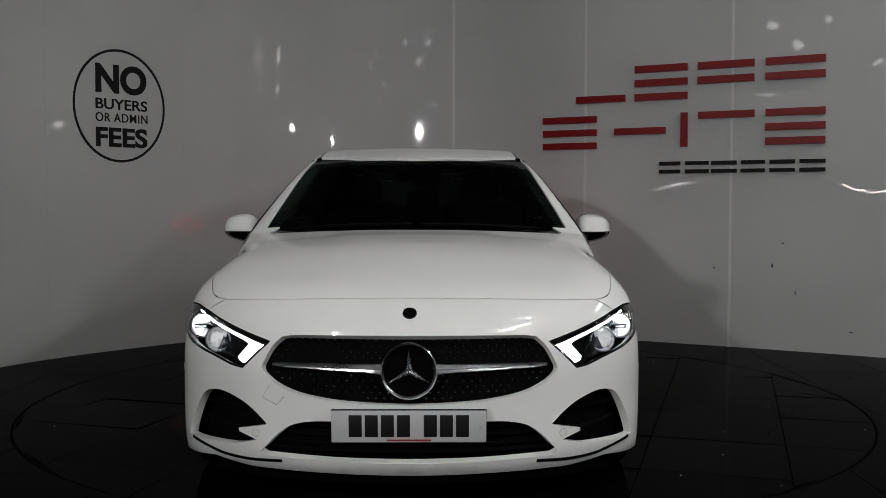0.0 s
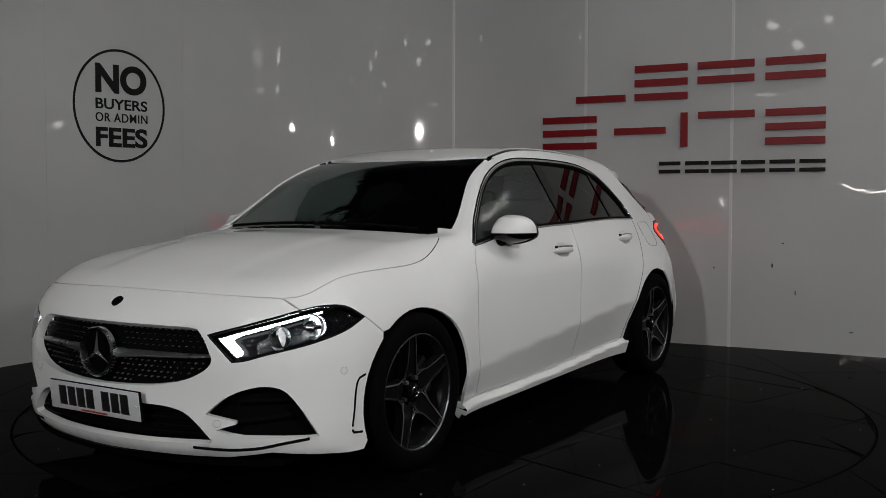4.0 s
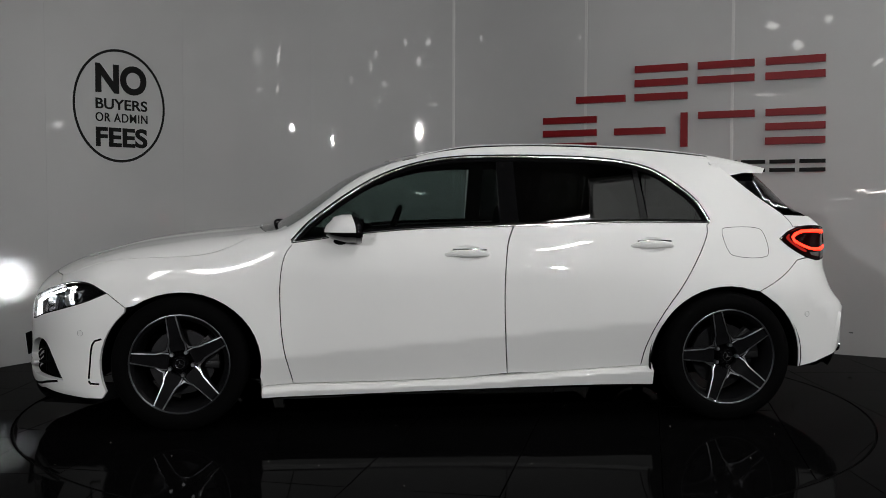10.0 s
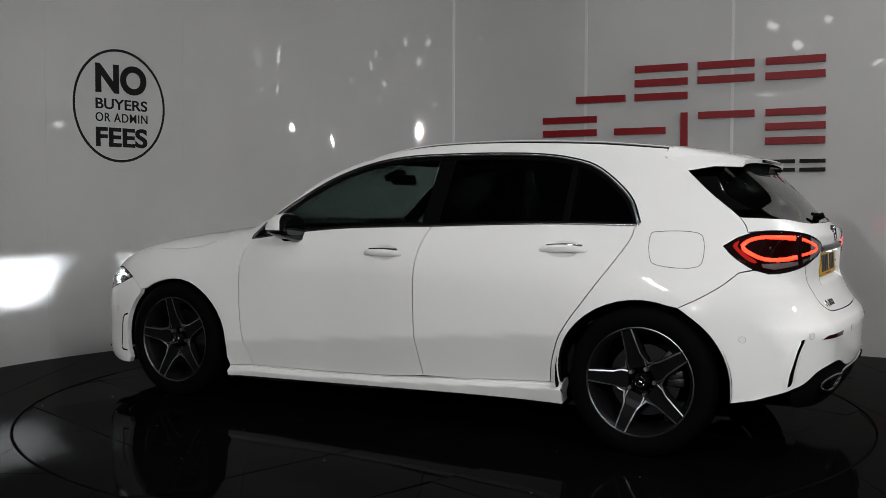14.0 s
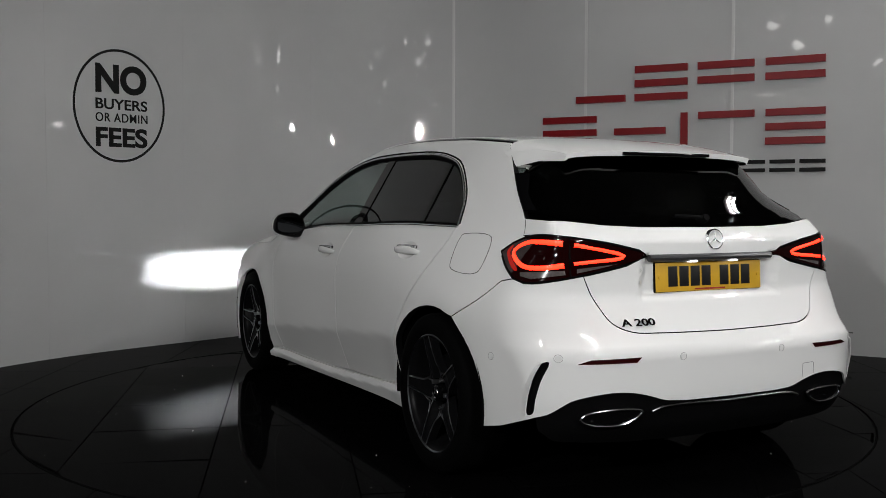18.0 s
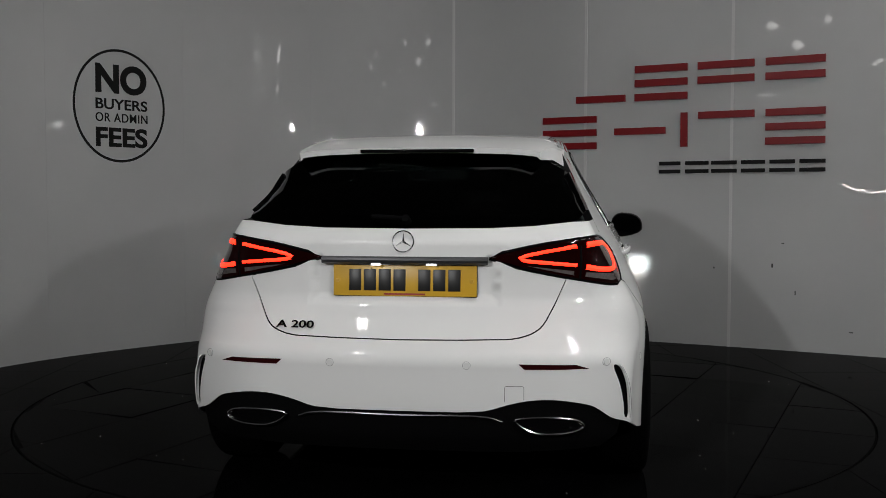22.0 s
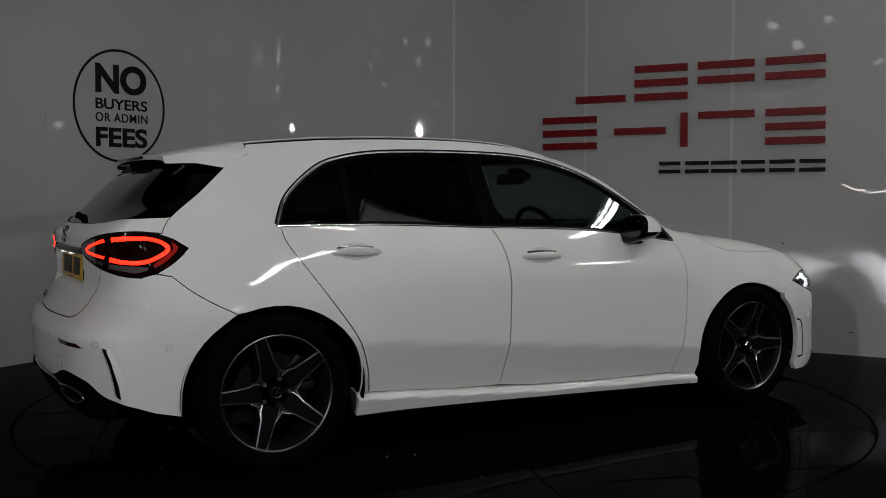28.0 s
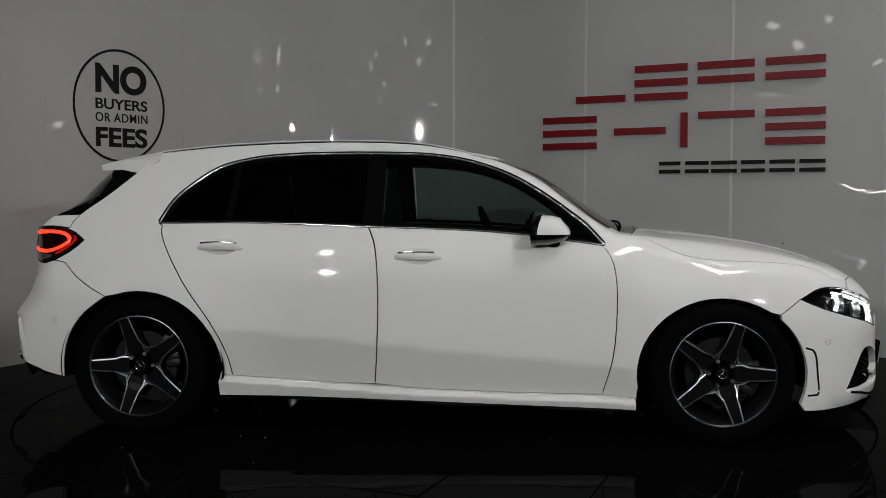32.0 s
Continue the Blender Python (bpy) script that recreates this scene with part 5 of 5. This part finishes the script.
    for m in (False, True):
        lamp = panel("tail_lamp", car, [RED_LENS, INNER], "stern", TAIL_LAMP, "dark red tail lamp with glowing red rings", cell=0.02, thick=0.03, gap=0.003, depth=-0.001, mirror=m)
        ring = spline([(0.900, 0.951), (1.0, 0.956), (1.085, 0.953), (1.150, 0.933), (1.168, 0.914), (1.130, 0.886), (1.070, 0.865), (0.98, 0.863), (0.893, 0.873)], 3)
        skin_tube("glowing_ring", RED_GLOW, "stern", ring, 0.014, -0.0090, m, lamp, "glowing red light guide")
        skin_tube("lamp_edge", GLOSS_BLACK, "stern", TAIL_LAMP + TAIL_LAMP[:1], 0.006, -0.002, m, lamp)
        panel("side_marker", lamp, [DIM_RED, INNER], "stern", spline([(1.18, 0.94), (1.215, 0.92), (1.19, 0.888), (1.125, 0.848), (1.108, 0.852), (1.160, 0.888), (1.192, 0.915)], 3, True), "dim red outer band", cell=0.02, thick=0.003, depth=-0.002, gap=0.0, mirror=m)
        tri = spline([(0.855, 0.946), (0.75, 0.930), (0.66, 0.914)], 3) + spline([(0.628, 0.903), (0.66, 0.895), (0.75, 0.888), (0.855, 0.880)], 3)
        skin_tube("glowing_ring", RED_GLOW, "stern", tri, 0.011, -0.0075, m, lamp, "glowing red light guide")
        panel("clear_strip", lamp, [SMOKE, INNER], "stern", [(0.89, 0.857), (1.09, 0.846), (1.085, 0.829), (1.03, 0.820), (0.885, 0.838)], "smoky clear strip", cell=0.02, thick=0.003, depth=-0.003, gap=0.002, mirror=m)
        panel("clear_strip", lamp, [SMOKE, INNER], "stern", [(0.845, 0.862), (0.70, 0.876), (0.66, 0.878), (0.70, 0.868), (0.845, 0.843)], "smoky clear strip", cell=0.02, thick=0.003, depth=-0.003, gap=0.002, mirror=m)
        skin_tube("lamp_joint", MATT_BLACK, "stern", [(0.875, 0.972), (0.872, 0.90), (0.868, 0.834)], 0.004, 0.002, m, lamp)


# ---- front and rear trim ----
def badge(name, c, r, n, up, parent, thick=0.006, disc=True):
    """A bright ring with three plain spokes on a dark disc."""
    n, up = Vector(n).normalized(), Vector(up).normalized()
    s = up.cross(n).normalized()
    up = n.cross(s)
    c = Vector(c)

    def P(a, q, h):
        return c + (s * math.cos(a) + up * math.sin(a)) * q + n * h
    bm = bmesh.new()
    k = 40
    prof = [(r * 0.86, 0.0), (r * 0.89, thick * 1.6), (r * 0.95, thick * 2.0), (r, thick * 1.2), (r, -0.01), (r * 0.86, -0.01)]
    R = [[bm.verts.new(P(2 * math.pi * i / k, q, h)) for i in range(k)] for q, h in prof]
    for j in range(len(R)):
        A, B = R[j], R[(j + 1) % len(R)]
        for i in range(k):
            bm.faces.new((A[i], A[(i + 1) % k], B[(i + 1) % k], B[i]))
    for i in range(3):
        a = math.pi / 2 + i * 2 * math.pi / 3
        v = [P(a, r * 0.88, thick * 0.8), P(a + math.pi / 3, r * 0.11, thick), P(a - math.pi / 3, r * 0.11, thick), P(a, 0, thick * 2.4), P(a, 0, -0.002)]
        q = [bm.verts.new(p) for p in v]
        for f in ((0, 1, 3), (0, 3, 2), (0, 4, 1), (0, 2, 4), (1, 4, 2), (1, 2, 3)):
            try:
                bm.faces.new([q[t] for t in f])
            except ValueError:
                pass
    bmesh.ops.recalc_face_normals(bm, faces=bm.faces[:])
    ob = part(name, bm, CHROME, parent, "chrome ring badge with three plain spokes")
    if disc:
        bm = bmesh.new()
        q = [bm.verts.new(P(2 * math.pi * i / k, r * 0.9, -0.002)) for i in range(k)]
        w = [bm.verts.new(P(2 * math.pi * i / k, r * 0.9, -0.012)) for i in range(k)]
        bm.faces.new(q)
        bm.faces.new(w)
        for i in range(k):
            bm.faces.new((q[i], q[(i + 1) % k], w[(i + 1) % k], w[i]))
        bmesh.ops.recalc_face_normals(bm, faces=bm.faces[:])
        part("badge_disc", bm, GLOSS_BLACK, ob, "gloss black disc")
    return ob


def number_plate(name, material, m, label):
    bm = bmesh.new()
    box(bm, 0, 0, 0, 0.52, 0.004, 0.111, 0.0015)
    ob = part(name, bm, material, car, label, at=m)
    xs = [-0.190, -0.136, -0.082, -0.028, 0.062, 0.116, 0.170]
    for x in xs:
        bm = bmesh.new()
        box(bm, x + 0.010, -0.0025, 0.002, 0.044, 0.002, 0.077, 0.0006)
        part("character_bar", bm, BLACK_INK, ob, "plain black bar")
    for x in (-0.243, 0.243):
        bm = bmesh.new()
        cyl(bm, (x, 0, 0), (x, -0.007, 0), 0.008, 0.006, 14)
        part("plate_screw", bm, material, ob)
    bm = bmesh.new()
    box(bm, 0.0, -0.0025, -0.048, 0.15, 0.0015, 0.006)
    part("dealer_line", bm, RED_SIGN_SMALL, ob, "small red bar of lettering")
    bm = bmesh.new()
    box(bm, 0, 0.008, 0, 0.523, 0.012, 0.114, 0.003)
    part("plate_holder", bm, MATT_BLACK, ob, "black plate holder")
    return ob


BLACK_INK = mat("plate_ink", (0.01, 0.01, 0.01), 0.4)
RED_SIGN_SMALL = mat("small_red_print", (0.30, 0.02, 0.02), 0.5)


def front_trim():
    g = panel("grille", car, [MATT_BLACK, INNER], "nose", via("front", "nose", sym(GRILLE)), "black grille with bright pins", cell=0.035, thick=0.02, depth=0.045, gap=-0.02)
    bm, spots = bmesh.new(), []
    for j in range(11):
        z = 0.432 + 0.0195 * j
        for i in range(-17, 18):
            y = (i + 0.5 * (j % 2)) * 0.0285
            q = np.array([[y, z]])
            if not inside_poly(q, sym(GRILLE))[0] or abs(z - 0.537) < 0.022 or math.hypot(y, z - 0.531) < 0.105 or not inside_poly(np.array([[y * 1.04, 0.531 + (z - 0.531) * 1.1]]), sym(GRILLE))[0]:
                continue
            spots.append((y, z))
    for p in on("front", spots):
        p[0] -= 0.034
        r = 0.0036 if p[2] < 0.537 else 0.0018
        v = [bm.verts.new(tuple(p + np.array(d))) for d in ((0.006, 0, 0), (0, r * 1.3, 0), (0, 0, r), (0, -r * 1.3, 0), (0, 0, -r), (-0.012, 0, 0))]
        for a, b in ((1, 2), (2, 3), (3, 4), (4, 1)):
            bm.faces.new((v[0], v[a], v[b]))
            bm.faces.new((v[5], v[b], v[a]))
    tagged(part("grille_mesh", bm, SATIN, g, "fine grille mesh with small bright pins", smooth=False), kind="stuff")
    for sgn in (1, -1):
        bm = bmesh.new()
        rings = []
        for y, zt, zb, back in ((0.085, 0.552, 0.512, 0.012), (0.12, 0.549, 0.519, 0.010), (0.20, 0.5485, 0.523, 0.010), (0.32, 0.547, 0.527, 0.012), (0.43, 0.545, 0.530, 0.014), (0.478, 0.543, 0.532, 0.022)):
            x = on("front", [(y, 0.54)])[0][0] - back
            zm = (zt + zb) / 2
            rings.append([bm.verts.new((xx, sgn * y, zz)) for xx, zz in ((x - 0.03, zt - 0.002), (x - 0.004, zt), (x + 0.006, zm + 0.003), (x + 0.002, zm - 0.001), (x + 0.004, zb + 0.004), (x - 0.004, zb), (x - 0.03, zb))])
        for A, B in zip(rings, rings[1:]):
            for i in range(7):
                bm.faces.new((A[i], A[(i + 1) % 7], B[(i + 1) % 7], B[i]))
        bm.faces.new(rings[0])
        bm.faces.new(rings[-1])
        bmesh.ops.recalc_face_normals(bm, faces=bm.faces[:])
        part("grille_blade", bm, SATIN, g, "satin silver twin blade", smooth=False)
    badge("front_badge", (2.232, 0, 0.531), 0.096, (1, 0, 0.02), (0, 0, 1), car, 0.008)
    low = panel("lower_grille", car, [MATT_BLACK, INNER], "nose", via("front", "nose", sym(LOWER_GRILLE)), "black lower air intake", cell=0.035, thick=0.02, depth=0.06, gap=-0.02)
    for z in (0.245, 0.275, 0.305, 0.335):
        half = 0.50 if z < 0.25 else 0.47 if z < 0.29 else 0.43 if z < 0.32 else 0.38
        skin_tube("slat", MATT_BLACK, "front", [(y, z) for y in np.linspace(-half, half, 21)], 0.006, -0.035, parent=low)
    for m in (False, True):
        it = panel("air_intake", car, [MATT_BLACK, INNER], "nose", via("front", "nose", INTAKE), "black side air intake", cell=0.03, thick=0.02, depth=0.07, gap=-0.03, mirror=m)
        skin_tube("fin", MATT_BLACK, "front", [(0.60, 0.306), (0.66, 0.312), (0.72, 0.320), (0.76, 0.33)], 0.008, -0.03, m, it)
        skin_tube("fin", MATT_BLACK, "front", [(0.60, 0.375), (0.66, 0.378), (0.72, 0.38), (0.76, 0.38)], 0.006, -0.035, m, it)
        skin_tube("lip_slit", MATT_BLACK, "front", spline([(0.44, 0.207), (0.545, 0.203), (0.61, 0.205), (0.67, 0.211), (0.74, 0.228), (0.80, 0.240)], 4), 0.007, -0.003, m)
        vent = [(1.712, 0.452)] + spline([(1.745, 0.442), (1.758, 0.42), (1.770, 0.32), (1.776, 0.25), (1.770, 0.238)], 4) + [(1.726, 0.235)]
        skin_tube("corner_slot", MATT_BLACK, "side", vent, 0.0065, -0.0042, m, None, "black edge of a corner slot")
        sensor("side", (1.816, 0.478), m)
        sensor("front", (0.535, 0.300), m)
    line = [(y, 0.152) for y in np.linspace(-0.46, 0.46, 21)]
    skin_tube("splitter_strip", CHROME, "front", line, 0.0045, -0.002, label="thin chrome strip on the front lip")
    bm = bmesh.new()
    p = on("front", [(y, 0.20) for y in np.linspace(-0.72, 0.72, 25)])
    up = [bm.verts.new((q[0] - 0.012, q[1], 0.166)) for q in p]
    lo = [bm.verts.new((q[0] - 0.03, q[1], 0.138)) for q in p]
    bk = [bm.verts.new((q[0] - 0.25, q[1] * 0.95, 0.150)) for q in p]
    for A, B in ((up, lo), (lo, bk)):
        for i in range(24):
            bm.faces.new((A[i], A[i + 1], B[i + 1], B[i]))
    bmesh.ops.recalc_face_normals(bm, faces=bm.faces[:])
    part("front_splitter", bm, MATT_BLACK, car, "black underside lip")
    disc_on("bonnet_badge", GLOSS_BLACK, "top", (2.140, 0), 0.027, 0.004, label="small dark round bonnet badge")
    number_plate("front_number_plate", WHITE_PLATE, pose(2.257, 0, 0.348, 0, 0, 90) @ pose(0, 0, 0, 7, 0, 0), "white plate with plain black bars")
    skin_tube("tow_cover", SEAM, "front", [(-0.484, 0.470), (-0.509, 0.425), (-0.458, 0.403), (-0.430, 0.436)], 0.0008, 0, label="tow eye cover joint")
    panel("cowl", car, [MATT_BLACK, INNER], "top", symx([(1.06, 0), (1.045, 0.3), (1.01, 0.55), (0.96, 0.735), (0.88, 0.72), (0.94, 0.5), (0.975, 0.25), (0.985, 0)]), "black plastic scuttle under the windscreen", cell=0.04, depth=0.012, thick=0.02)
    for y0, y1 in ((-0.60, -0.02), (0.02, 0.58)):
        skin_tube("wiper", MATT_BLACK, "top", [(0.965 - 0.10 * y * y - 0.02, y) for y in np.linspace(y0, y1, 12)], 0.007, 0.006, label="black wiper blade")


PAINT_EDGE = mat("sensor_paint", (0.76, 0.76, 0.75), 0.45, coat=0.8, spec=0.0)
SENSOR_JOINT = mat("sensor_joint", (0.30, 0.30, 0.30), 0.6)
SEAM = mat("panel_joint", (0.02, 0.02, 0.02), 0.7)


def side_trim():
    for m in (False, True):
        skin_tube("window_trim", TRIM_BRIGHT, "side", DLO_TOP, 0.0055, 0.001, m, None, "chrome window surround")
        skin_tube("trim_gap", MATT_BLACK, "side", [(x * 1.004, z + 0.011) for x, z in DLO_TOP], 0.0045, -0.001, m, None, "dark gap over the window surround")
        skin_tube("belt_trim", TRIM_BRIGHT, "side", BELT, 0.005, 0.001, m, None, "chrome belt strip")
        skin_tube("window_seal", MATT_BLACK, "side", inset(DLO_TOP + list(reversed(BELT))[1:-1], 0.011), 0.009, -0.010, m, None, "black window seal")
        skin_tube("roof_joint", GLOSS_BLACK, "side", ROOF_SIDE[6:], 0.0035, -0.004, m, None, "black roof edge strip")
        for x0, x1, z in HANDLES:
            handle(x0, x1, z, m)
        sensor("side", (-1.79, 0.535), m)
    fl = spline([(-1.372, 0.965), (-1.41, 0.975), (-1.565, 0.972), (-1.594, 0.955), (-1.608, 0.86), (-1.592, 0.829), (-1.415, 0.832), (-1.388, 0.85)], 4, True)
    skin_tube("fuel_flap", SEAM, "side", fl + fl[:1], 0.0014, 0.0, label="joint of the fuel filler flap")


def rear_trim():
    # roof spoiler over the rear window, its ends turned down to the pillars
    def roof(x, y):
        b = float(on("top", [(max(x, -1.44), min(abs(y), 0.535))])[0][2])
        return b + (0.16 * (x + 1.44) - 0.14 * (x + 1.44) ** 2 if x < -1.44 else 0) + 0.004

    bm = bmesh.new()
    rows = []
    for v in (-1, -0.97, -0.92) + tuple(np.linspace(-0.85, 0.85, 19)) + (0.92, 0.97, 1):
        line, k = [], abs(v)
        x0, tip = -1.372 - 0.03 * (1 - v * v), -1.745 + 0.03 * v * v
        for u in np.linspace(0, 1, 8):
            x, y = x0 + (tip - x0) * u, v * (0.553 - 0.083 * u)
            line.append((x, y, roof(x, y) - 0.010 * k ** 8))
        zt = line[-1][2]
        if k < 1:
            y = [line[i][1] for i in (7, 4, 2, 0)]
            end = float(step(0.7, 0.97, k))
            line += [(tip + 0.006, y[0], zt - 0.020), (-1.60, y[1], roof(-1.60, y[1]) - 0.034 - end * 0.010), (-1.48, y[2], roof(-1.48, y[2]) - 0.06 - end * 0.02), (x0, y[3], roof(x0, y[3]) - 0.03)]
        else:
            line += [(tip + 0.012, v * 0.468, zt - 0.028), (-1.585, v * 0.513, roof(-1.585, 0.513) - 0.050), (-1.478, v * 0.552, roof(-1.478, 0.54) - 0.065), (-1.376, v * 0.552, roof(-1.376, 0.54) - 0.017)]
        rows.append([bm.verts.new(p) for p in line])
    n = len(rows[0])
    for A, B in zip(rows, rows[1:]):
        for i in range(n):
            f = bm.faces.new((A[i], B[i], B[(i + 1) % n], A[(i + 1) % n]))
            f.material_index = 1 if i in (8, 9) else 0
    for r in ([bm.verts.new(q.co) for q in rows[0]], [bm.verts.new(q.co) for q in rows[-1]]):
        for q in ((0, 1, 10, 11), (1, 2, 3, 10), (3, 4, 9, 10), (4, 5, 6, 9), (6, 7, 8, 9)):
            bm.faces.new([r[i] for i in q])
    bmesh.ops.recalc_face_normals(bm, faces=bm.faces[:])
    sp = part("roof_spoiler", bm, [PAINT, GLOSS_BLACK], car, "white roof spoiler over the rear window")
    bm = bmesh.new()
    box(bm, -1.7435, 0, roof(-1.745, 0) - 0.012, 0.012, 0.44, 0.013, 0.003)
    part("high_brake_lamp", bm, GLOSS_BLACK, sp, "unlit dark brake lamp slot")
    badge("rear_badge", (-2.031, 0, 0.961), 0.040, (-1, 0, 0.12), (0, 0, 1), car, 0.003, disc=False)
    number_plate("rear_number_plate", YELLOW, pose(-2.004, 0, 0.820, 0, 0, -90) @ pose(0, 0, 0, -3, 0, 0), "yellow plate with plain black bars")
    bm = bmesh.new()
    tube(bm, [(p[0] + 0.011, p[1], 0.894) for p in on("rear", [(y, 0.916) for y in np.linspace(-0.30, 0.30, 17)])], 0.014, 10)
    bar = part("tailgate_grip", bm, mat("dark_satin_grip", (0.10, 0.10, 0.105), 0.35, metal=0.8, rough_var=0.05, scale=30), car, "satin grey grip bar over the plate")
    for y in (-0.10, 0.10):
        bm = bmesh.new()
        box(bm, -2.022, y, 0.879, 0.02, 0.035, 0.008, 0.002)
        part("plate_lamp", bm, PLATE_LAMP, bar, "small lit plate lamp")
    for m in (False, True):
        panel("reflector", car, [REFLECTOR, INNER], "stern", via("rear", "stern", [(0.655, 0.532), (0.61, 0.547), (0.417, 0.549), (0.437, 0.531)]), "dark red reflector strip", cell=0.02, thick=0.004, depth=-0.002, gap=0, mirror=m)
        sensor("rear", (0.24, 0.543), m)
        sensor("rear", (0.715, 0.552), m)
        ex = [(0.636, 0.330), (0.622, 0.350), (0.56, 0.363), (0.425, 0.360), (0.405, 0.352), (0.43, 0.328), (0.475, 0.309), (0.52, 0.305), (0.60, 0.312)]
        ex = spline(ex, 3, True)
        panel("exhaust_mouth", car, [GLOSS_BLACK, INNER], "stern", via("rear", "stern", ex), "dark exhaust outlet", cell=0.03, thick=0.01, depth=-0.002, gap=0.0, mirror=m)
        skin_tube("exhaust_trim", CHROME, "rear", ex + ex[:1], 0.0055, 0.004, m, None, "chrome exhaust surround")
    skin_tube("diffuser_strip", CHROME, "rear", spline([(-0.36, 0.345), (-0.31, 0.360), (0, 0.362), (0.31, 0.360), (0.36, 0.345)], 5), 0.006, -0.004, label="chrome strip across the diffuser")
    skin_tube("tow_cover", SEAM, "rear", [(-0.435, 0.425), (-0.435, 0.468), (-0.43, 0.472), (-0.375, 0.472), (-0.37, 0.468), (-0.37, 0.418)], 0.0008, 0, label="tow eye cover joint")
    bm = bmesh.new()
    cyl(bm, (-1.935, 0, 1.022), (-1.985, 0, 1.045), 0.018, 0.014, 14)
    tube(bm, [(-1.972, 0, 1.042), (-1.962, 0.06, 1.046), (-1.95, 0.13, 1.050)], 0.008, 8)
    part("rear_wiper", bm, MATT_BLACK, car, "black rear wiper")
    cu = bpy.data.curves.new("model_lettering", "FONT")
    cu.body, cu.size, cu.extrude, cu.offset = "A 200", 1.0, 0.04, 0.02
    tmp = new("model_lettering_source", cu)
    me = bpy.data.meshes.new_from_object(tmp)
    bpy.data.objects.remove(tmp)
    me.materials.append(GLOSS_BLACK)
    wide, tall = max(v.co.x for v in me.vertices), max(v.co.y for v in me.vertices)
    spots = on("rear", [(0.456 - 0.140 * v.co.x / wide, 0.654 + 0.024 * v.co.y / tall) for v in me.vertices])
    for v, p in zip(me.vertices, spots):
        v.co = (p[0] - 0.011 - 0.03 * v.co.z, p[1], p[2])
    ob = new("model_lettering", me)
    ob.parent = car
    ob["label"] = "dark raised lettering"


place_wheels()
cabin()
for side in (1, -1):
    door_mirror(side)
lamps()
front_trim()
side_trim()
rear_trim()

# ======== what moves ========
def motions():
    """The turntable carries the car round, clockwise from above."""
    turn = [(0, -89.4), (0.25, -90.7), (0.5, -92.6), (0.75, -94.6), (1.0, -96.7)] + [(t, -101.1 - 8.632 * (t - 1.5)) for t in
            (1.5, 2, 3, 4, 6, 8, 10, 12, 14, 16, 18, 20, 22, 24, 26, 28, 30, 32)]
    walk(turntable, [(t, pose(0, 0, 0, 0, 0, a)) for t, a in turn])
    walk(car, [(t, pose(0, 0, 0, 0, 0, a) @ pose(-0.008, -0.1415, 0)) for t, a in turn])


motions()
